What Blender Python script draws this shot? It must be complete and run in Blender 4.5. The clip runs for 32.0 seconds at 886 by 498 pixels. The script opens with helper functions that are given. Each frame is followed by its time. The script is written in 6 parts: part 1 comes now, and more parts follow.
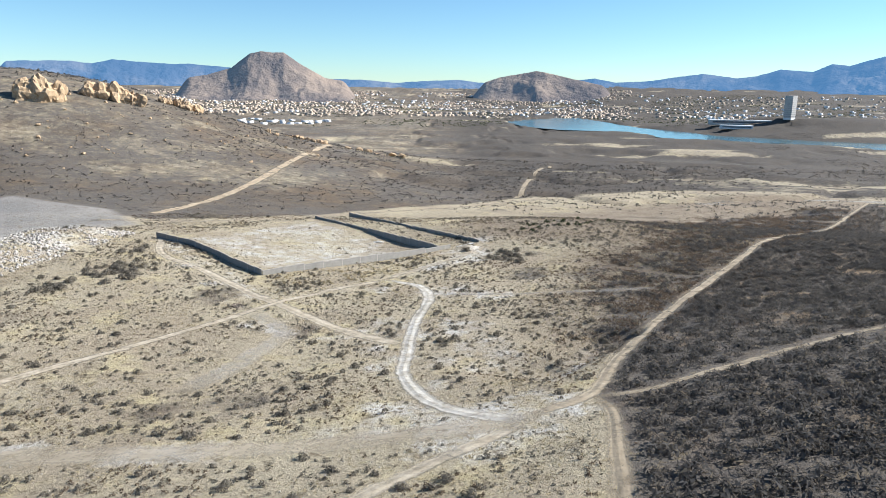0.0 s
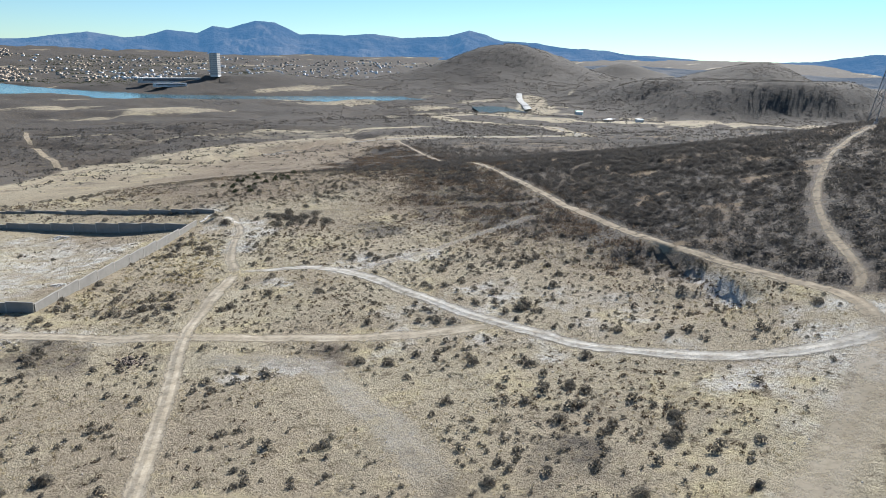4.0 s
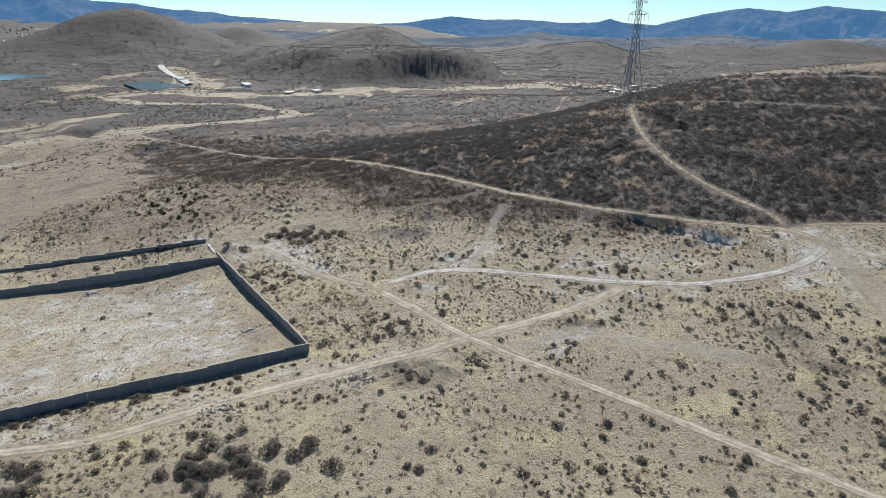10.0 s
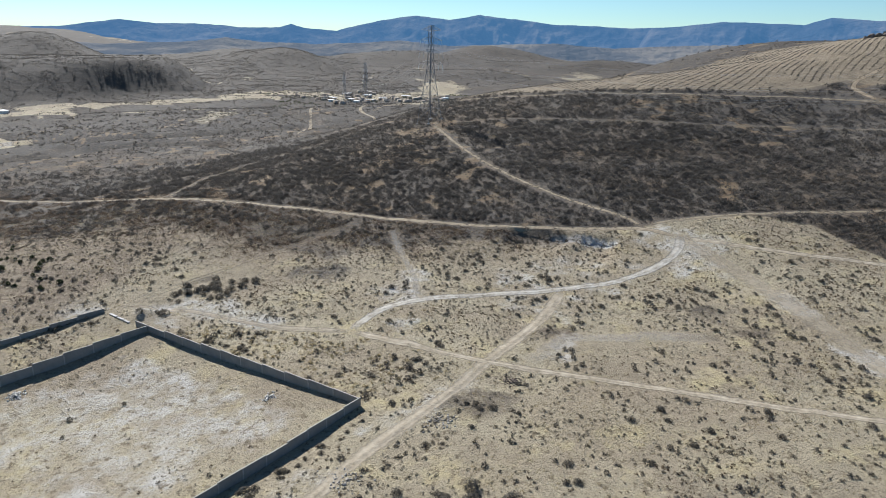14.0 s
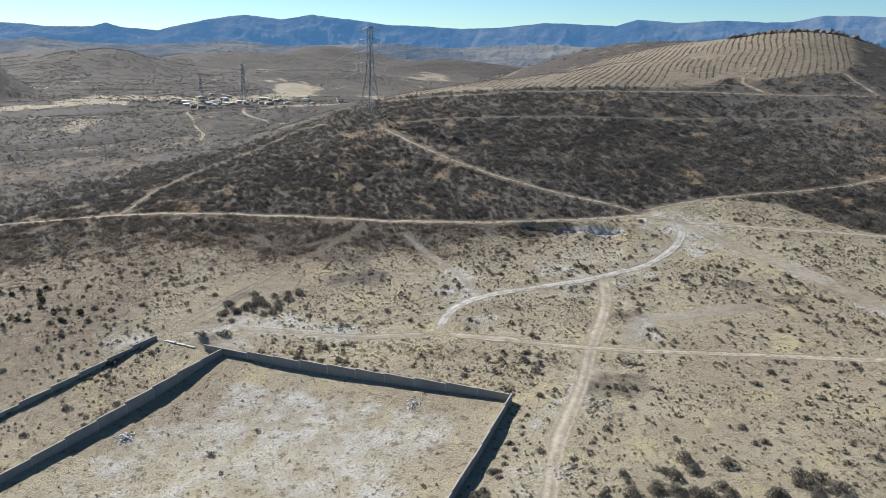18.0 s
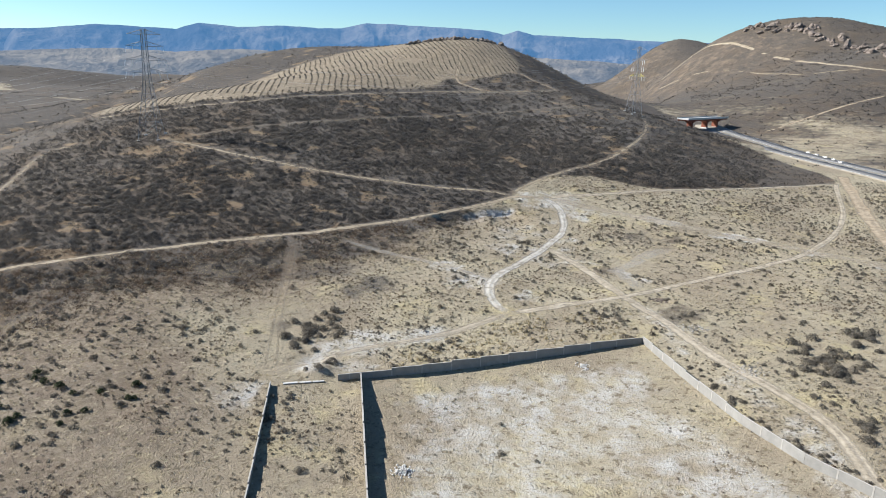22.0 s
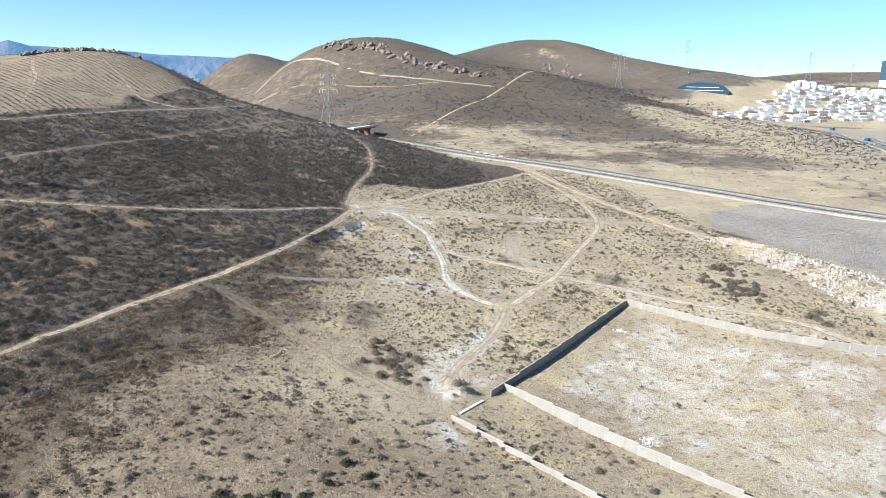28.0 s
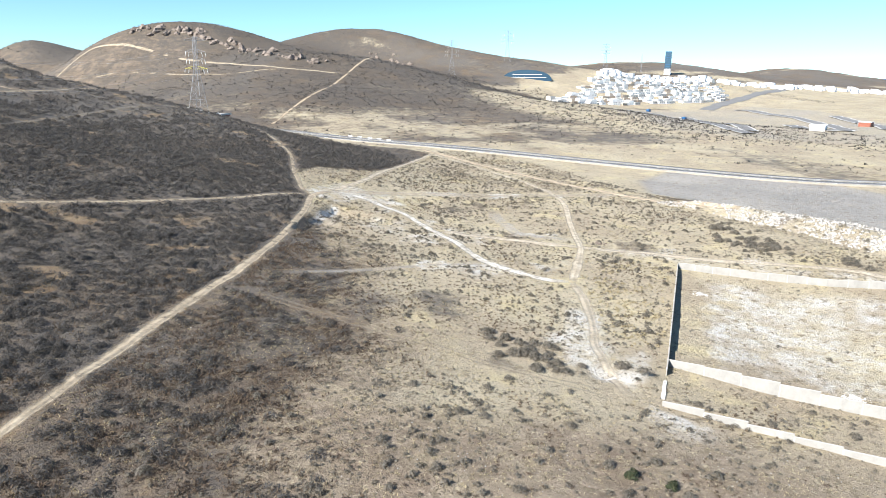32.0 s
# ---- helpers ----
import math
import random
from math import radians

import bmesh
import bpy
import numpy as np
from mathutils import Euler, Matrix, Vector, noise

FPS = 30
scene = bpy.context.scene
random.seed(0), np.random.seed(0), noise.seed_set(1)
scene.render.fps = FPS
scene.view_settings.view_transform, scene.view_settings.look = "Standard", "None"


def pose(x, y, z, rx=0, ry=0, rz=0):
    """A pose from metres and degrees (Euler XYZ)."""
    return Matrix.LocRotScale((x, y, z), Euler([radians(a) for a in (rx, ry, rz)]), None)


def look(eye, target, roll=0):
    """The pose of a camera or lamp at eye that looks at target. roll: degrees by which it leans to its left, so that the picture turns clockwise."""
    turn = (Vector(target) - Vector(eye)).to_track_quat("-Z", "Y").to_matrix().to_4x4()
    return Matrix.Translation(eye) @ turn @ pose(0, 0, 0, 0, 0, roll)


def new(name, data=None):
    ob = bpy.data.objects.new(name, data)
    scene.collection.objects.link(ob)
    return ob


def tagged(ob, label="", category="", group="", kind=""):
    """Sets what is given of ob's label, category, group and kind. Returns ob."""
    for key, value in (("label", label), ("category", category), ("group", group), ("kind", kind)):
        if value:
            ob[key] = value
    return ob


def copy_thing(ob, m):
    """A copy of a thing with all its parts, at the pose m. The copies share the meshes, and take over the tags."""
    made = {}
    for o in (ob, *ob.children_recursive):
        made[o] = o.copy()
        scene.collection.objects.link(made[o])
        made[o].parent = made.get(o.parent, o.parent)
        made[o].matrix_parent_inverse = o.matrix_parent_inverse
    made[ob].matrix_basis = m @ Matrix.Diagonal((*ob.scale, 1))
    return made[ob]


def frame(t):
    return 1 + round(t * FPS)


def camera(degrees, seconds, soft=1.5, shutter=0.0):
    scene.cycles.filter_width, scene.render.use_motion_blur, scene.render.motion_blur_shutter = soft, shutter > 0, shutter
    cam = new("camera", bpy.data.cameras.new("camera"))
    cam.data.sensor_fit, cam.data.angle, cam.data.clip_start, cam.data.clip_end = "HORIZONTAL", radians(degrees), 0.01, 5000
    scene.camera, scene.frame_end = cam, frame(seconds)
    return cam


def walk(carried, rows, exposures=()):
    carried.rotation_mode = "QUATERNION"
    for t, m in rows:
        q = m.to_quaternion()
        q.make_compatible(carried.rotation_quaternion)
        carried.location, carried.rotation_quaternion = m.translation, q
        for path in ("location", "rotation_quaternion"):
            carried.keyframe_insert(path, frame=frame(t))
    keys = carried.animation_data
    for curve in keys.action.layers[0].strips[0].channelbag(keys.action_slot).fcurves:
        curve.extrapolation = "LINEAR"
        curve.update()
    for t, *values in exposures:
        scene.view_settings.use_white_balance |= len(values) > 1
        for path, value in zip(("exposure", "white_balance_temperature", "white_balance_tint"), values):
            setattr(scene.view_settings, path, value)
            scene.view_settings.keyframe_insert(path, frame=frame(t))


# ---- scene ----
EXPOSURES = [(0, 1.07), (2, 0.98), (4, 0.73), (7, 0.64), (10, 0.52), (14, 0.55), (19, 0.67), (23, 0.94), (26, 1.06), (29, 1.31), (32, 1.42)]
cam = camera(65.30, 32.0, soft=0.8)
ROWS = [
    (0, 2.58, -1.37, 48.09, 76.705, -0.685, 0.902),
    (0.5, 4.84, 6.18, 45.03, 76.083, -0.648, 0.765),
    (1, 0.91, 12.00, 43.30, 75.354, -0.496, -1.888),
    (1.5, -12.71, 18.32, 42.53, 75.072, -1.005, -11.346),
    (1.6, -16.11, 19.84, 42.46, 75.003, -1.121, -13.166),
    (1.7, -19.52, 21.38, 42.40, 74.934, -1.238, -14.987),
    (1.8, -22.93, 22.89, 42.31, 74.866, -1.354, -16.805),
    (1.9, -26.33, 24.42, 42.25, 74.798, -1.472, -18.625),
    (2, -29.74, 25.94, 42.18, 74.728, -1.587, -20.444),
    (2.1, -32.92, 27.86, 41.86, 74.701, -1.564, -21.913),
    (2.2, -36.11, 29.78, 41.54, 74.673, -1.542, -23.381),
    (2.3, -39.29, 31.70, 41.22, 74.646, -1.520, -24.850),
    (2.4, -42.49, 33.61, 40.90, 74.618, -1.497, -26.318),
    (2.5, -45.67, 35.53, 40.58, 74.590, -1.474, -27.786),
    (2.6, -48.67, 37.88, 40.22, 74.581, -1.447, -29.242),
    (2.7, -51.66, 40.23, 39.86, 74.572, -1.421, -30.697),
    (2.8, -54.67, 42.58, 39.50, 74.564, -1.394, -32.152),
    (2.9, -57.66, 44.94, 39.14, 74.555, -1.369, -33.607),
    (3, -60.66, 47.29, 38.78, 74.546, -1.342, -35.063),
    (3.1, -63.39, 49.89, 38.51, 74.546, -1.321, -36.954),
    (3.2, -66.11, 52.50, 38.25, 74.545, -1.301, -38.845),
    (3.3, -68.83, 55.11, 37.97, 74.545, -1.280, -40.735),
    (3.4, -71.56, 57.72, 37.71, 74.545, -1.260, -42.626),
    (3.5, -74.28, 60.33, 37.44, 74.545, -1.239, -44.517),
    (4, -77.36, 63.27, 36.95, 74.610, -1.372, -46.639),
    (4.5, -79.39, 66.02, 36.67, 74.612, -1.114, -48.508),
    (6.5, -88.07, 78.56, 35.32, 74.730, -1.241, -56.181),
    (7, -90.00, 81.97, 35.20, 74.759, -1.400, -60.690),
    (7.5, -92.07, 85.14, 35.23, 74.768, -1.364, -60.850),
    (8, -93.98, 88.33, 35.81, 74.715, -1.325, -60.884),
    (8.1, -96.12, 90.83, 36.62, 74.543, -1.311, -61.986),
    (8.2, -98.25, 93.32, 37.45, 74.371, -1.296, -63.090),
    (8.3, -100.39, 95.82, 38.26, 74.199, -1.282, -64.192),
    (8.4, -102.52, 98.31, 39.08, 74.027, -1.268, -65.295),
    (8.5, -104.66, 100.82, 39.89, 73.855, -1.253, -66.398),
    (8.6, -107.60, 102.78, 40.75, 73.444, -1.230, -67.337),
    (8.7, -110.54, 104.74, 41.62, 73.034, -1.206, -68.276),
    (8.8, -113.48, 106.70, 42.47, 72.623, -1.183, -69.217),
    (8.9, -116.42, 108.66, 43.33, 72.213, -1.160, -70.156),
    (9, -119.36, 110.62, 44.19, 71.803, -1.136, -71.096),
    (9.1, -122.47, 112.58, 45.00, 71.816, -1.178, -72.213),
    (9.2, -125.58, 114.52, 45.82, 71.829, -1.221, -73.330),
    (9.3, -128.69, 116.48, 46.62, 71.843, -1.262, -74.446),
    (9.4, -131.80, 118.43, 47.43, 71.857, -1.305, -75.563),
    (9.5, -134.91, 120.39, 48.24, 71.870, -1.347, -76.680),
    (9.6, -138.01, 122.46, 49.19, 71.926, -1.298, -76.981),
    (9.7, -141.10, 124.54, 50.15, 71.982, -1.250, -77.282),
    (9.8, -144.19, 126.63, 51.11, 72.038, -1.200, -77.582),
    (9.9, -147.28, 128.71, 52.06, 72.093, -1.152, -77.883),
    (10, -150.37, 130.78, 53.01, 72.150, -1.103, -78.184),
    (10.1, -153.37, 132.98, 53.85, 72.527, -1.106, -79.451),
    (10.2, -156.37, 135.19, 54.68, 72.904, -1.108, -80.717),
    (10.3, -159.37, 137.40, 55.52, 73.281, -1.111, -81.982),
    (10.4, -162.36, 139.60, 56.36, 73.657, -1.112, -83.247),
    (10.5, -165.36, 141.80, 57.19, 74.035, -1.114, -84.510),
    (10.6, -167.62, 144.13, 57.97, 73.947, -1.088, -85.499),
    (10.7, -169.88, 146.46, 58.74, 73.859, -1.062, -86.487),
    (10.8, -172.14, 148.78, 59.51, 73.771, -1.037, -87.477),
    (10.9, -174.40, 151.11, 60.28, 73.683, -1.011, -88.465),
    (11, -176.66, 153.45, 61.06, 73.595, -0.985, -89.455),
    (11.5, -177.22, 157.39, 62.17, 72.608, -1.239, -101.233),
    (12, -167.33, 164.49, 61.87, 72.926, -1.400, -97.803),
    (12.5, -160.65, 176.51, 61.61, 72.971, -1.219, -98.863),
    (13, -159.17, 181.49, 61.52, 73.024, -1.218, -101.063),
    (13.5, -157.75, 184.65, 61.30, 72.946, -1.441, -102.313),
    (14, -156.95, 188.14, 61.26, 72.985, -1.488, -103.607),
    (14.5, -156.13, 191.59, 61.22, 73.031, -1.458, -104.844),
    (16.5, -151.93, 205.95, 60.87, 73.156, -1.599, -108.249),
    (17, -151.18, 209.27, 60.75, 73.201, -1.557, -109.018),
    (17.5, -147.30, 221.99, 60.49, 73.304, -1.509, -112.256),
    (17.6, -146.01, 225.39, 60.47, 73.310, -1.504, -113.272),
    (17.7, -144.70, 228.79, 60.45, 73.315, -1.498, -114.288),
    (17.8, -143.40, 232.20, 60.42, 73.321, -1.492, -115.305),
    (17.9, -142.10, 235.60, 60.40, 73.326, -1.486, -116.321),
    (18, -140.80, 238.99, 60.38, 73.332, -1.481, -117.338),
    (18.1, -139.25, 242.33, 60.32, 73.360, -1.500, -118.543),
    (18.2, -137.70, 245.68, 60.26, 73.389, -1.520, -119.749),
    (18.3, -136.15, 249.02, 60.19, 73.418, -1.539, -120.953),
    (18.4, -134.60, 252.37, 60.13, 73.447, -1.559, -122.158),
    (18.5, -133.05, 255.70, 60.07, 73.475, -1.578, -123.364),
    (18.6, -131.08, 258.81, 59.92, 73.504, -1.551, -124.325),
    (18.7, -129.12, 261.91, 59.76, 73.533, -1.524, -125.286),
    (18.8, -127.15, 265.02, 59.62, 73.561, -1.497, -126.248),
    (18.9, -125.19, 268.12, 59.46, 73.591, -1.471, -127.209),
    (19, -123.23, 271.22, 59.31, 73.619, -1.443, -128.169),
    (19.1, -120.97, 274.24, 59.24, 73.616, -1.428, -129.133),
    (19.2, -118.70, 277.26, 59.16, 73.614, -1.413, -130.097),
    (19.3, -116.44, 280.28, 59.09, 73.612, -1.397, -131.060),
    (19.4, -114.17, 283.30, 59.01, 73.609, -1.382, -132.024),
    (19.5, -111.91, 286.31, 58.94, 73.607, -1.367, -132.988),
    (19.6, -109.70, 288.95, 58.88, 73.628, -1.398, -134.385),
    (19.7, -107.50, 291.58, 58.82, 73.650, -1.429, -135.783),
    (19.8, -105.28, 294.23, 58.77, 73.672, -1.461, -137.180),
    (19.9, -103.07, 296.86, 58.70, 73.693, -1.492, -138.577),
    (20, -100.86, 299.50, 58.65, 73.715, -1.523, -139.974),
    (20.1, -98.22, 301.89, 58.53, 73.748, -1.527, -141.232),
    (20.2, -95.59, 304.29, 58.42, 73.782, -1.530, -142.490),
    (20.3, -92.95, 306.69, 58.31, 73.816, -1.535, -143.748),
    (20.4, -90.31, 309.08, 58.20, 73.849, -1.538, -145.006),
    (20.5, -87.67, 311.48, 58.09, 73.883, -1.542, -146.264),
    (21, -79.23, 318.32, 57.74, 74.304, -1.438, -149.939),
    (21.5, -76.30, 320.76, 57.85, 74.516, -1.474, -151.162),
    (22, -73.12, 322.93, 58.35, 74.550, -1.597, -152.366),
    (22.5, -70.37, 324.99, 58.04, 74.859, -1.512, -153.472),
    (23, -66.69, 326.60, 58.58, 74.837, -1.618, -154.660),
    (23.5, -64.06, 328.41, 58.06, 75.254, -1.467, -155.655),
    (24, -60.56, 330.07, 57.97, 75.415, -1.476, -156.811),
    (24.5, -57.59, 331.94, 58.27, 75.492, -1.444, -157.862),
    (25, -54.65, 333.44, 58.45, 75.629, -1.343, -158.851),
    (25.5, -48.40, 336.49, 58.18, 75.945, -1.378, -161.859),
    (25.6, -44.92, 337.88, 58.27, 75.959, -1.406, -163.382),
    (25.7, -41.43, 339.27, 58.36, 75.972, -1.433, -164.906),
    (25.8, -37.94, 340.67, 58.44, 75.986, -1.461, -166.428),
    (25.9, -34.45, 342.06, 58.53, 75.999, -1.488, -167.952),
    (26, -30.96, 343.44, 58.62, 76.013, -1.516, -169.475),
    (26.1, -27.32, 344.22, 58.44, 76.077, -1.526, -170.978),
    (26.2, -23.68, 345.00, 58.27, 76.141, -1.538, -172.482),
    (26.3, -20.04, 345.79, 58.10, 76.204, -1.549, -173.986),
    (26.4, -16.39, 346.57, 57.93, 76.268, -1.561, -175.489),
    (26.5, -12.75, 347.35, 57.76, 76.332, -1.572, -176.993),
    (28.5, 49.44, 337.06, 53.93, 76.730, -1.342, -191.974),
    (29, 60.07, 329.12, 51.59, 76.697, -1.133, -192.738),
    (29.5, 68.94, 318.37, 48.55, 76.882, -1.165, -200.525),
    (30, 78.52, 309.72, 46.09, 76.782, -1.064, -204.709),
    (30.5, 82.70, 306.18, 45.22, 76.906, -1.086, -205.999),
    (31, 84.27, 305.03, 45.05, 76.763, -1.026, -206.475),
    (31.5, 86.98, 302.74, 44.43, 76.786, -0.934, -207.234),
    (32, 88.67, 300.05, 43.84, 76.740, -0.891, -207.973),
]
walk(cam, [(t, pose(x, y, z, rx, ry, rz)) for t, x, y, z, rx, ry, rz in ROWS], exposures=EXPOSURES)

# ---- light ----
SUN_EL, SUN_AZ = 34.0, 76.0  # degrees above the land; clockwise from +y
world = bpy.data.worlds.new("sky")
scene.world = world
world.use_nodes = True
sky = world.node_tree.nodes.new("ShaderNodeTexSky")
sky.sky_type, sky.sun_disc = "NISHITA", False
sky.sun_elevation, sky.sun_rotation = radians(SUN_EL), radians(SUN_AZ)
sky.altitude, sky.air_density, sky.dust_density, sky.ozone_density = 1400, 1.0, 0.05, 4.0
background = world.node_tree.nodes["Background"]
background.inputs["Strength"].default_value = 0.065
tint = world.node_tree.nodes.new("ShaderNodeMix")
tint.data_type, tint.blend_type = "RGBA", "MULTIPLY"
tint.inputs[0].default_value = 1.0
tint.inputs[7].default_value = (0.84, 1.06, 1.13, 1)
world.node_tree.links.new(sky.outputs[0], tint.inputs[6])
world.node_tree.links.new(tint.outputs[2], background.inputs["Color"])
lamp = bpy.data.lights.new("sun", "SUN")
lamp.energy, lamp.angle, lamp.color = 5.0, radians(0.53), (1.0, 0.993, 0.975)
sun = new("sun", lamp)
_s = Vector((math.sin(radians(SUN_AZ)) * math.cos(radians(SUN_EL)), math.cos(radians(SUN_AZ)) * math.cos(radians(SUN_EL)), math.sin(radians(SUN_EL))))
sun.matrix_world = look(_s * 900, (0, 0, 0))

# ---- land ----
CORE = [
    (-99, 108, 1.1, 38, 38, 0),
    (-99, 162, 2.2, 38, 38, 0),
    (-99, 216, 3.8, 38, 38, 0),
    (-45, 54, 2.0, 38, 38, 0),
    (-45, 108, -0.0, 38, 38, 0),
    (-45, 162, 0.7, 38, 38, 0),
    (-45, 216, -1.9, 38, 38, 0),
    (-45, 270, 2.9, 38, 38, 0),
    (0, 54, 3.6, 38, 38, 0),
    (0, 108, -2.1, 38, 38, 0),
    (0, 162, 3.4, 38, 38, 0),
    (0, 216, -2.1, 38, 38, 0),
    (0, 270, 1.3, 38, 38, 0),
    (45, 54, 2.7, 38, 38, 0),
    (45, 108, 2.7, 38, 38, 0),
    (45, 162, -1.5, 38, 38, 0),
    (45, 216, 1.2, 38, 38, 0),
    (45, 270, 4.6, 38, 38, 0),
]
HILL_EAST = [
    (184, -216, 45.5, 94, 86, 0),
    (194, -99, 38.8, 86, 99, 0),
    (184, 36, 20.9, 72, 90, 0),
    (94, -63, 0.7, 68, 68, 0),
    (14, -122, 12.2, 54, 63, 0),
    (234, -162, -16.3, 270, 234, 0),
    (36, 94, 1.4, 40, 40, 0),
    (54, 184, 2.4, 50, 54, 0),
    (171, 122, 5.6, 54, 54, 0),
    (126, 198, 6.7, 54, 54, 0),
    (90, 54, 8.7, 54, 54, 0),
]
HILLS_SOUTH = [
    (-13, -680, 42.4, 90, 80, 0),
    (-128, -665, 27.3, 80, 80, 0),
    (-230, -700, 15.0, 80, 80, 0),
    (-348, -840, 48.5, 110, 100, 0),
    (-420, -740, 23.8, 90, 90, 0),
    (-500, -640, 26.9, 100, 90, 0),
    (-160, -500, 25.8, 80, 80, 0),
    (-270, -560, 18.6, 80, 80, 0),
    (-60, -540, 6.9, 80, 80, 0),
    (-150, -270, -2.4, 80, 80, 0),
    (-600, -560, 22.7, 120, 100, 0),
    (60, -800, 10.6, 130, 110, 0),
    (-220, -900, 21.4, 140, 110, 0),
    (-480, -950, 9.3, 160, 120, 0),
    (-380, -480, 3.7, 100, 100, 0),
    (-60, -400, 10.6, 80, 80, 0),
    (180, -1050, 30.1, 200, 120, 0),
    (190, -620, -38.0, 110, 150, 0),
    (340, -1000, -60.0, 190, 260, 0),
]
HILLS_WEST = [
    (-640, -420, -11.3, 110, 110, 0),
    (-760, -620, 5.1, 150, 130, 0),
    (-1000, -850, 42.3, 220, 180, 0),
    (-1300, -600, 8.0, 200, 200, 0),
    (-1700, -1000, 50.0, 170, 170, 0),
    (-500, -260, -13.8, 100, 100, 0),
]
HILLS_NORTH = [
    (-387, 621, 72.0, 153, 135, 0),
    (-270, 504, 11.9, 108, 90, 0),
    (-432, 450, 12.6, 117, 108, 0),
    (-144, 684, 2.9, 162, 99, 0),
    (360, 630, -0.0, 234, 198, 0),
    (43, 423, -5.4, 108, 108, 0),
    (540, 432, -12.6, 135, 135, 0),
    (-180, 990, 2.3, 270, 180, 0),
]
RELIEF = [
    (230, -200, -22, 70, 70, 0), (180, -230, 16, 60, 60, 0), (330, -220, 36, 90, 90, 0), (400, -160, 23, 90, 90, 0),
    (65, -125, 7.5, 45, 45, 0), (280, 70, 15, 60, 60, 0), (20, -180, -2.5, 60, 60, 0), (190, -120, -8, 70, 70, 0),
    (48, 91, -1.5, 36, 36, 0), (180, 112, -1.6, 50, 50, 0), (0, -660, 17.4, 80, 80, 0), (54, -657, 12.7, 50, 50, 0),
    (-277, -665, -19.5, 70, 70, 0), (-340, -817, 4.4, 110, 110, 0), (-504, -616, -9, 80, 80, 0), (-430, -464, -7.6, 80, 80, 0),
    (-290, -415, 14.2, 70, 70, 0), (-108, -303, 8.2, 70, 70, 0), (-448, -261, 7, 90, 90, 0), (-4, -222, -5.8, 60, 60, 0),
    (6, -28, 8.5, 42, 46, 0), (-32, -100, -4, 30, 30, 0), (80, -205, -6, 40, 40, 0), (-50, 300, -1.9, 45, 45, 0), (-92, -64, 1, 50, 50, 0), (263, 427, -1.3, 70, 70, 0),
    (-1, 217, 0.7, 12, 12, 0), (-24.5, 196.3, 0.9, 24, 9, 42.4), (148, -870, 58, 58, 80, 0), (66, -880, 14, 60, 80, 0),
]
BASE = (8.34, -2.24, -53.89)
HILLS_FAR = [
    (1454, 1262, 84, 165, 150, 0), (1440, 1230, 34, 300, 230, 0), (2483, 1495, 52, 110, 100, 0), (1988, 778, 46, 150, 95, 0), (2120, 930, 52, 170, 120, 0), (1850, 700, 34, 150, 80, 20),
    (2050, 150, 52, 190, 110, 0), (2340, -270, 50, 270, 150, 20), (1800, -810, 40, 235, 145, 30), (1350, -1350, 36, 270, 160, 0), (690, 1440, 36, 230, 110, 0),
    (1500, -300, 26, 170, 110, 20), (2700, -700, 60, 200, 160, 0), (2500, 300, 36, 240, 120, 0), (1050, -640, 18, 150, 90, 30),
]
MESA = [(1010, 700), (925, 560), (950, 480), (1050, 390), (1100, 346), (1210, 312), (1350, 340), (1485, 720), (1170, 880)]
WATER = -38.0
LAKES = [
    [(132, 1762), (238, 1941), (359, 2009), (394, 1799), (418, 1562), (504, 1332), (630, 1224), (747, 1170), (900, 1107),
     (864, 999), (654, 1036), (615, 1098), (452, 1210), (386, 1251), (352, 1397), (313, 1425), (237, 1445), (176, 1532)],
    [(795, 810), (841, 798), (774, 696), (719, 732)],
]


def smooth(a, b, v):
    s = np.clip((v - a) / (b - a), 0, 1)
    return s * s * (3 - 2 * s)


def inside(x, y, ring):
    """Signed distance to a closed ring of corners, negative inside."""
    x, y = np.asarray(x, float), np.asarray(y, float)
    d, sign = np.full(x.shape, 1e18), np.ones(x.shape)
    for (ax, ay), (bx, by) in zip(ring, ring[1:] + ring[:1]):
        ex, ey, wx, wy = bx - ax, by - ay, x - ax, y - ay
        k = np.clip((wx * ex + wy * ey) / (ex * ex + ey * ey), 0, 1)
        d = np.minimum(d, (wx - ex * k) ** 2 + (wy - ey * k) ** 2)
        c1, c2, c3 = y >= ay, y < by, ex * wy > ey * wx
        sign = np.where((c1 & c2 & c3) | (~c1 & ~c2 & ~c3), -sign, sign)
    return sign * np.sqrt(d)


def bumps(x, y, hills):
    z = 0.0
    for cx, cy, h, a, b, turn in hills:
        c, s = math.cos(radians(turn)), math.sin(radians(turn))
        u, v = (x - cx) * c + (y - cy) * s, (y - cy) * c - (x - cx) * s
        z = z + h * np.exp(-0.5 * ((u / a) ** 2 + (v / b) ** 2))
    return z


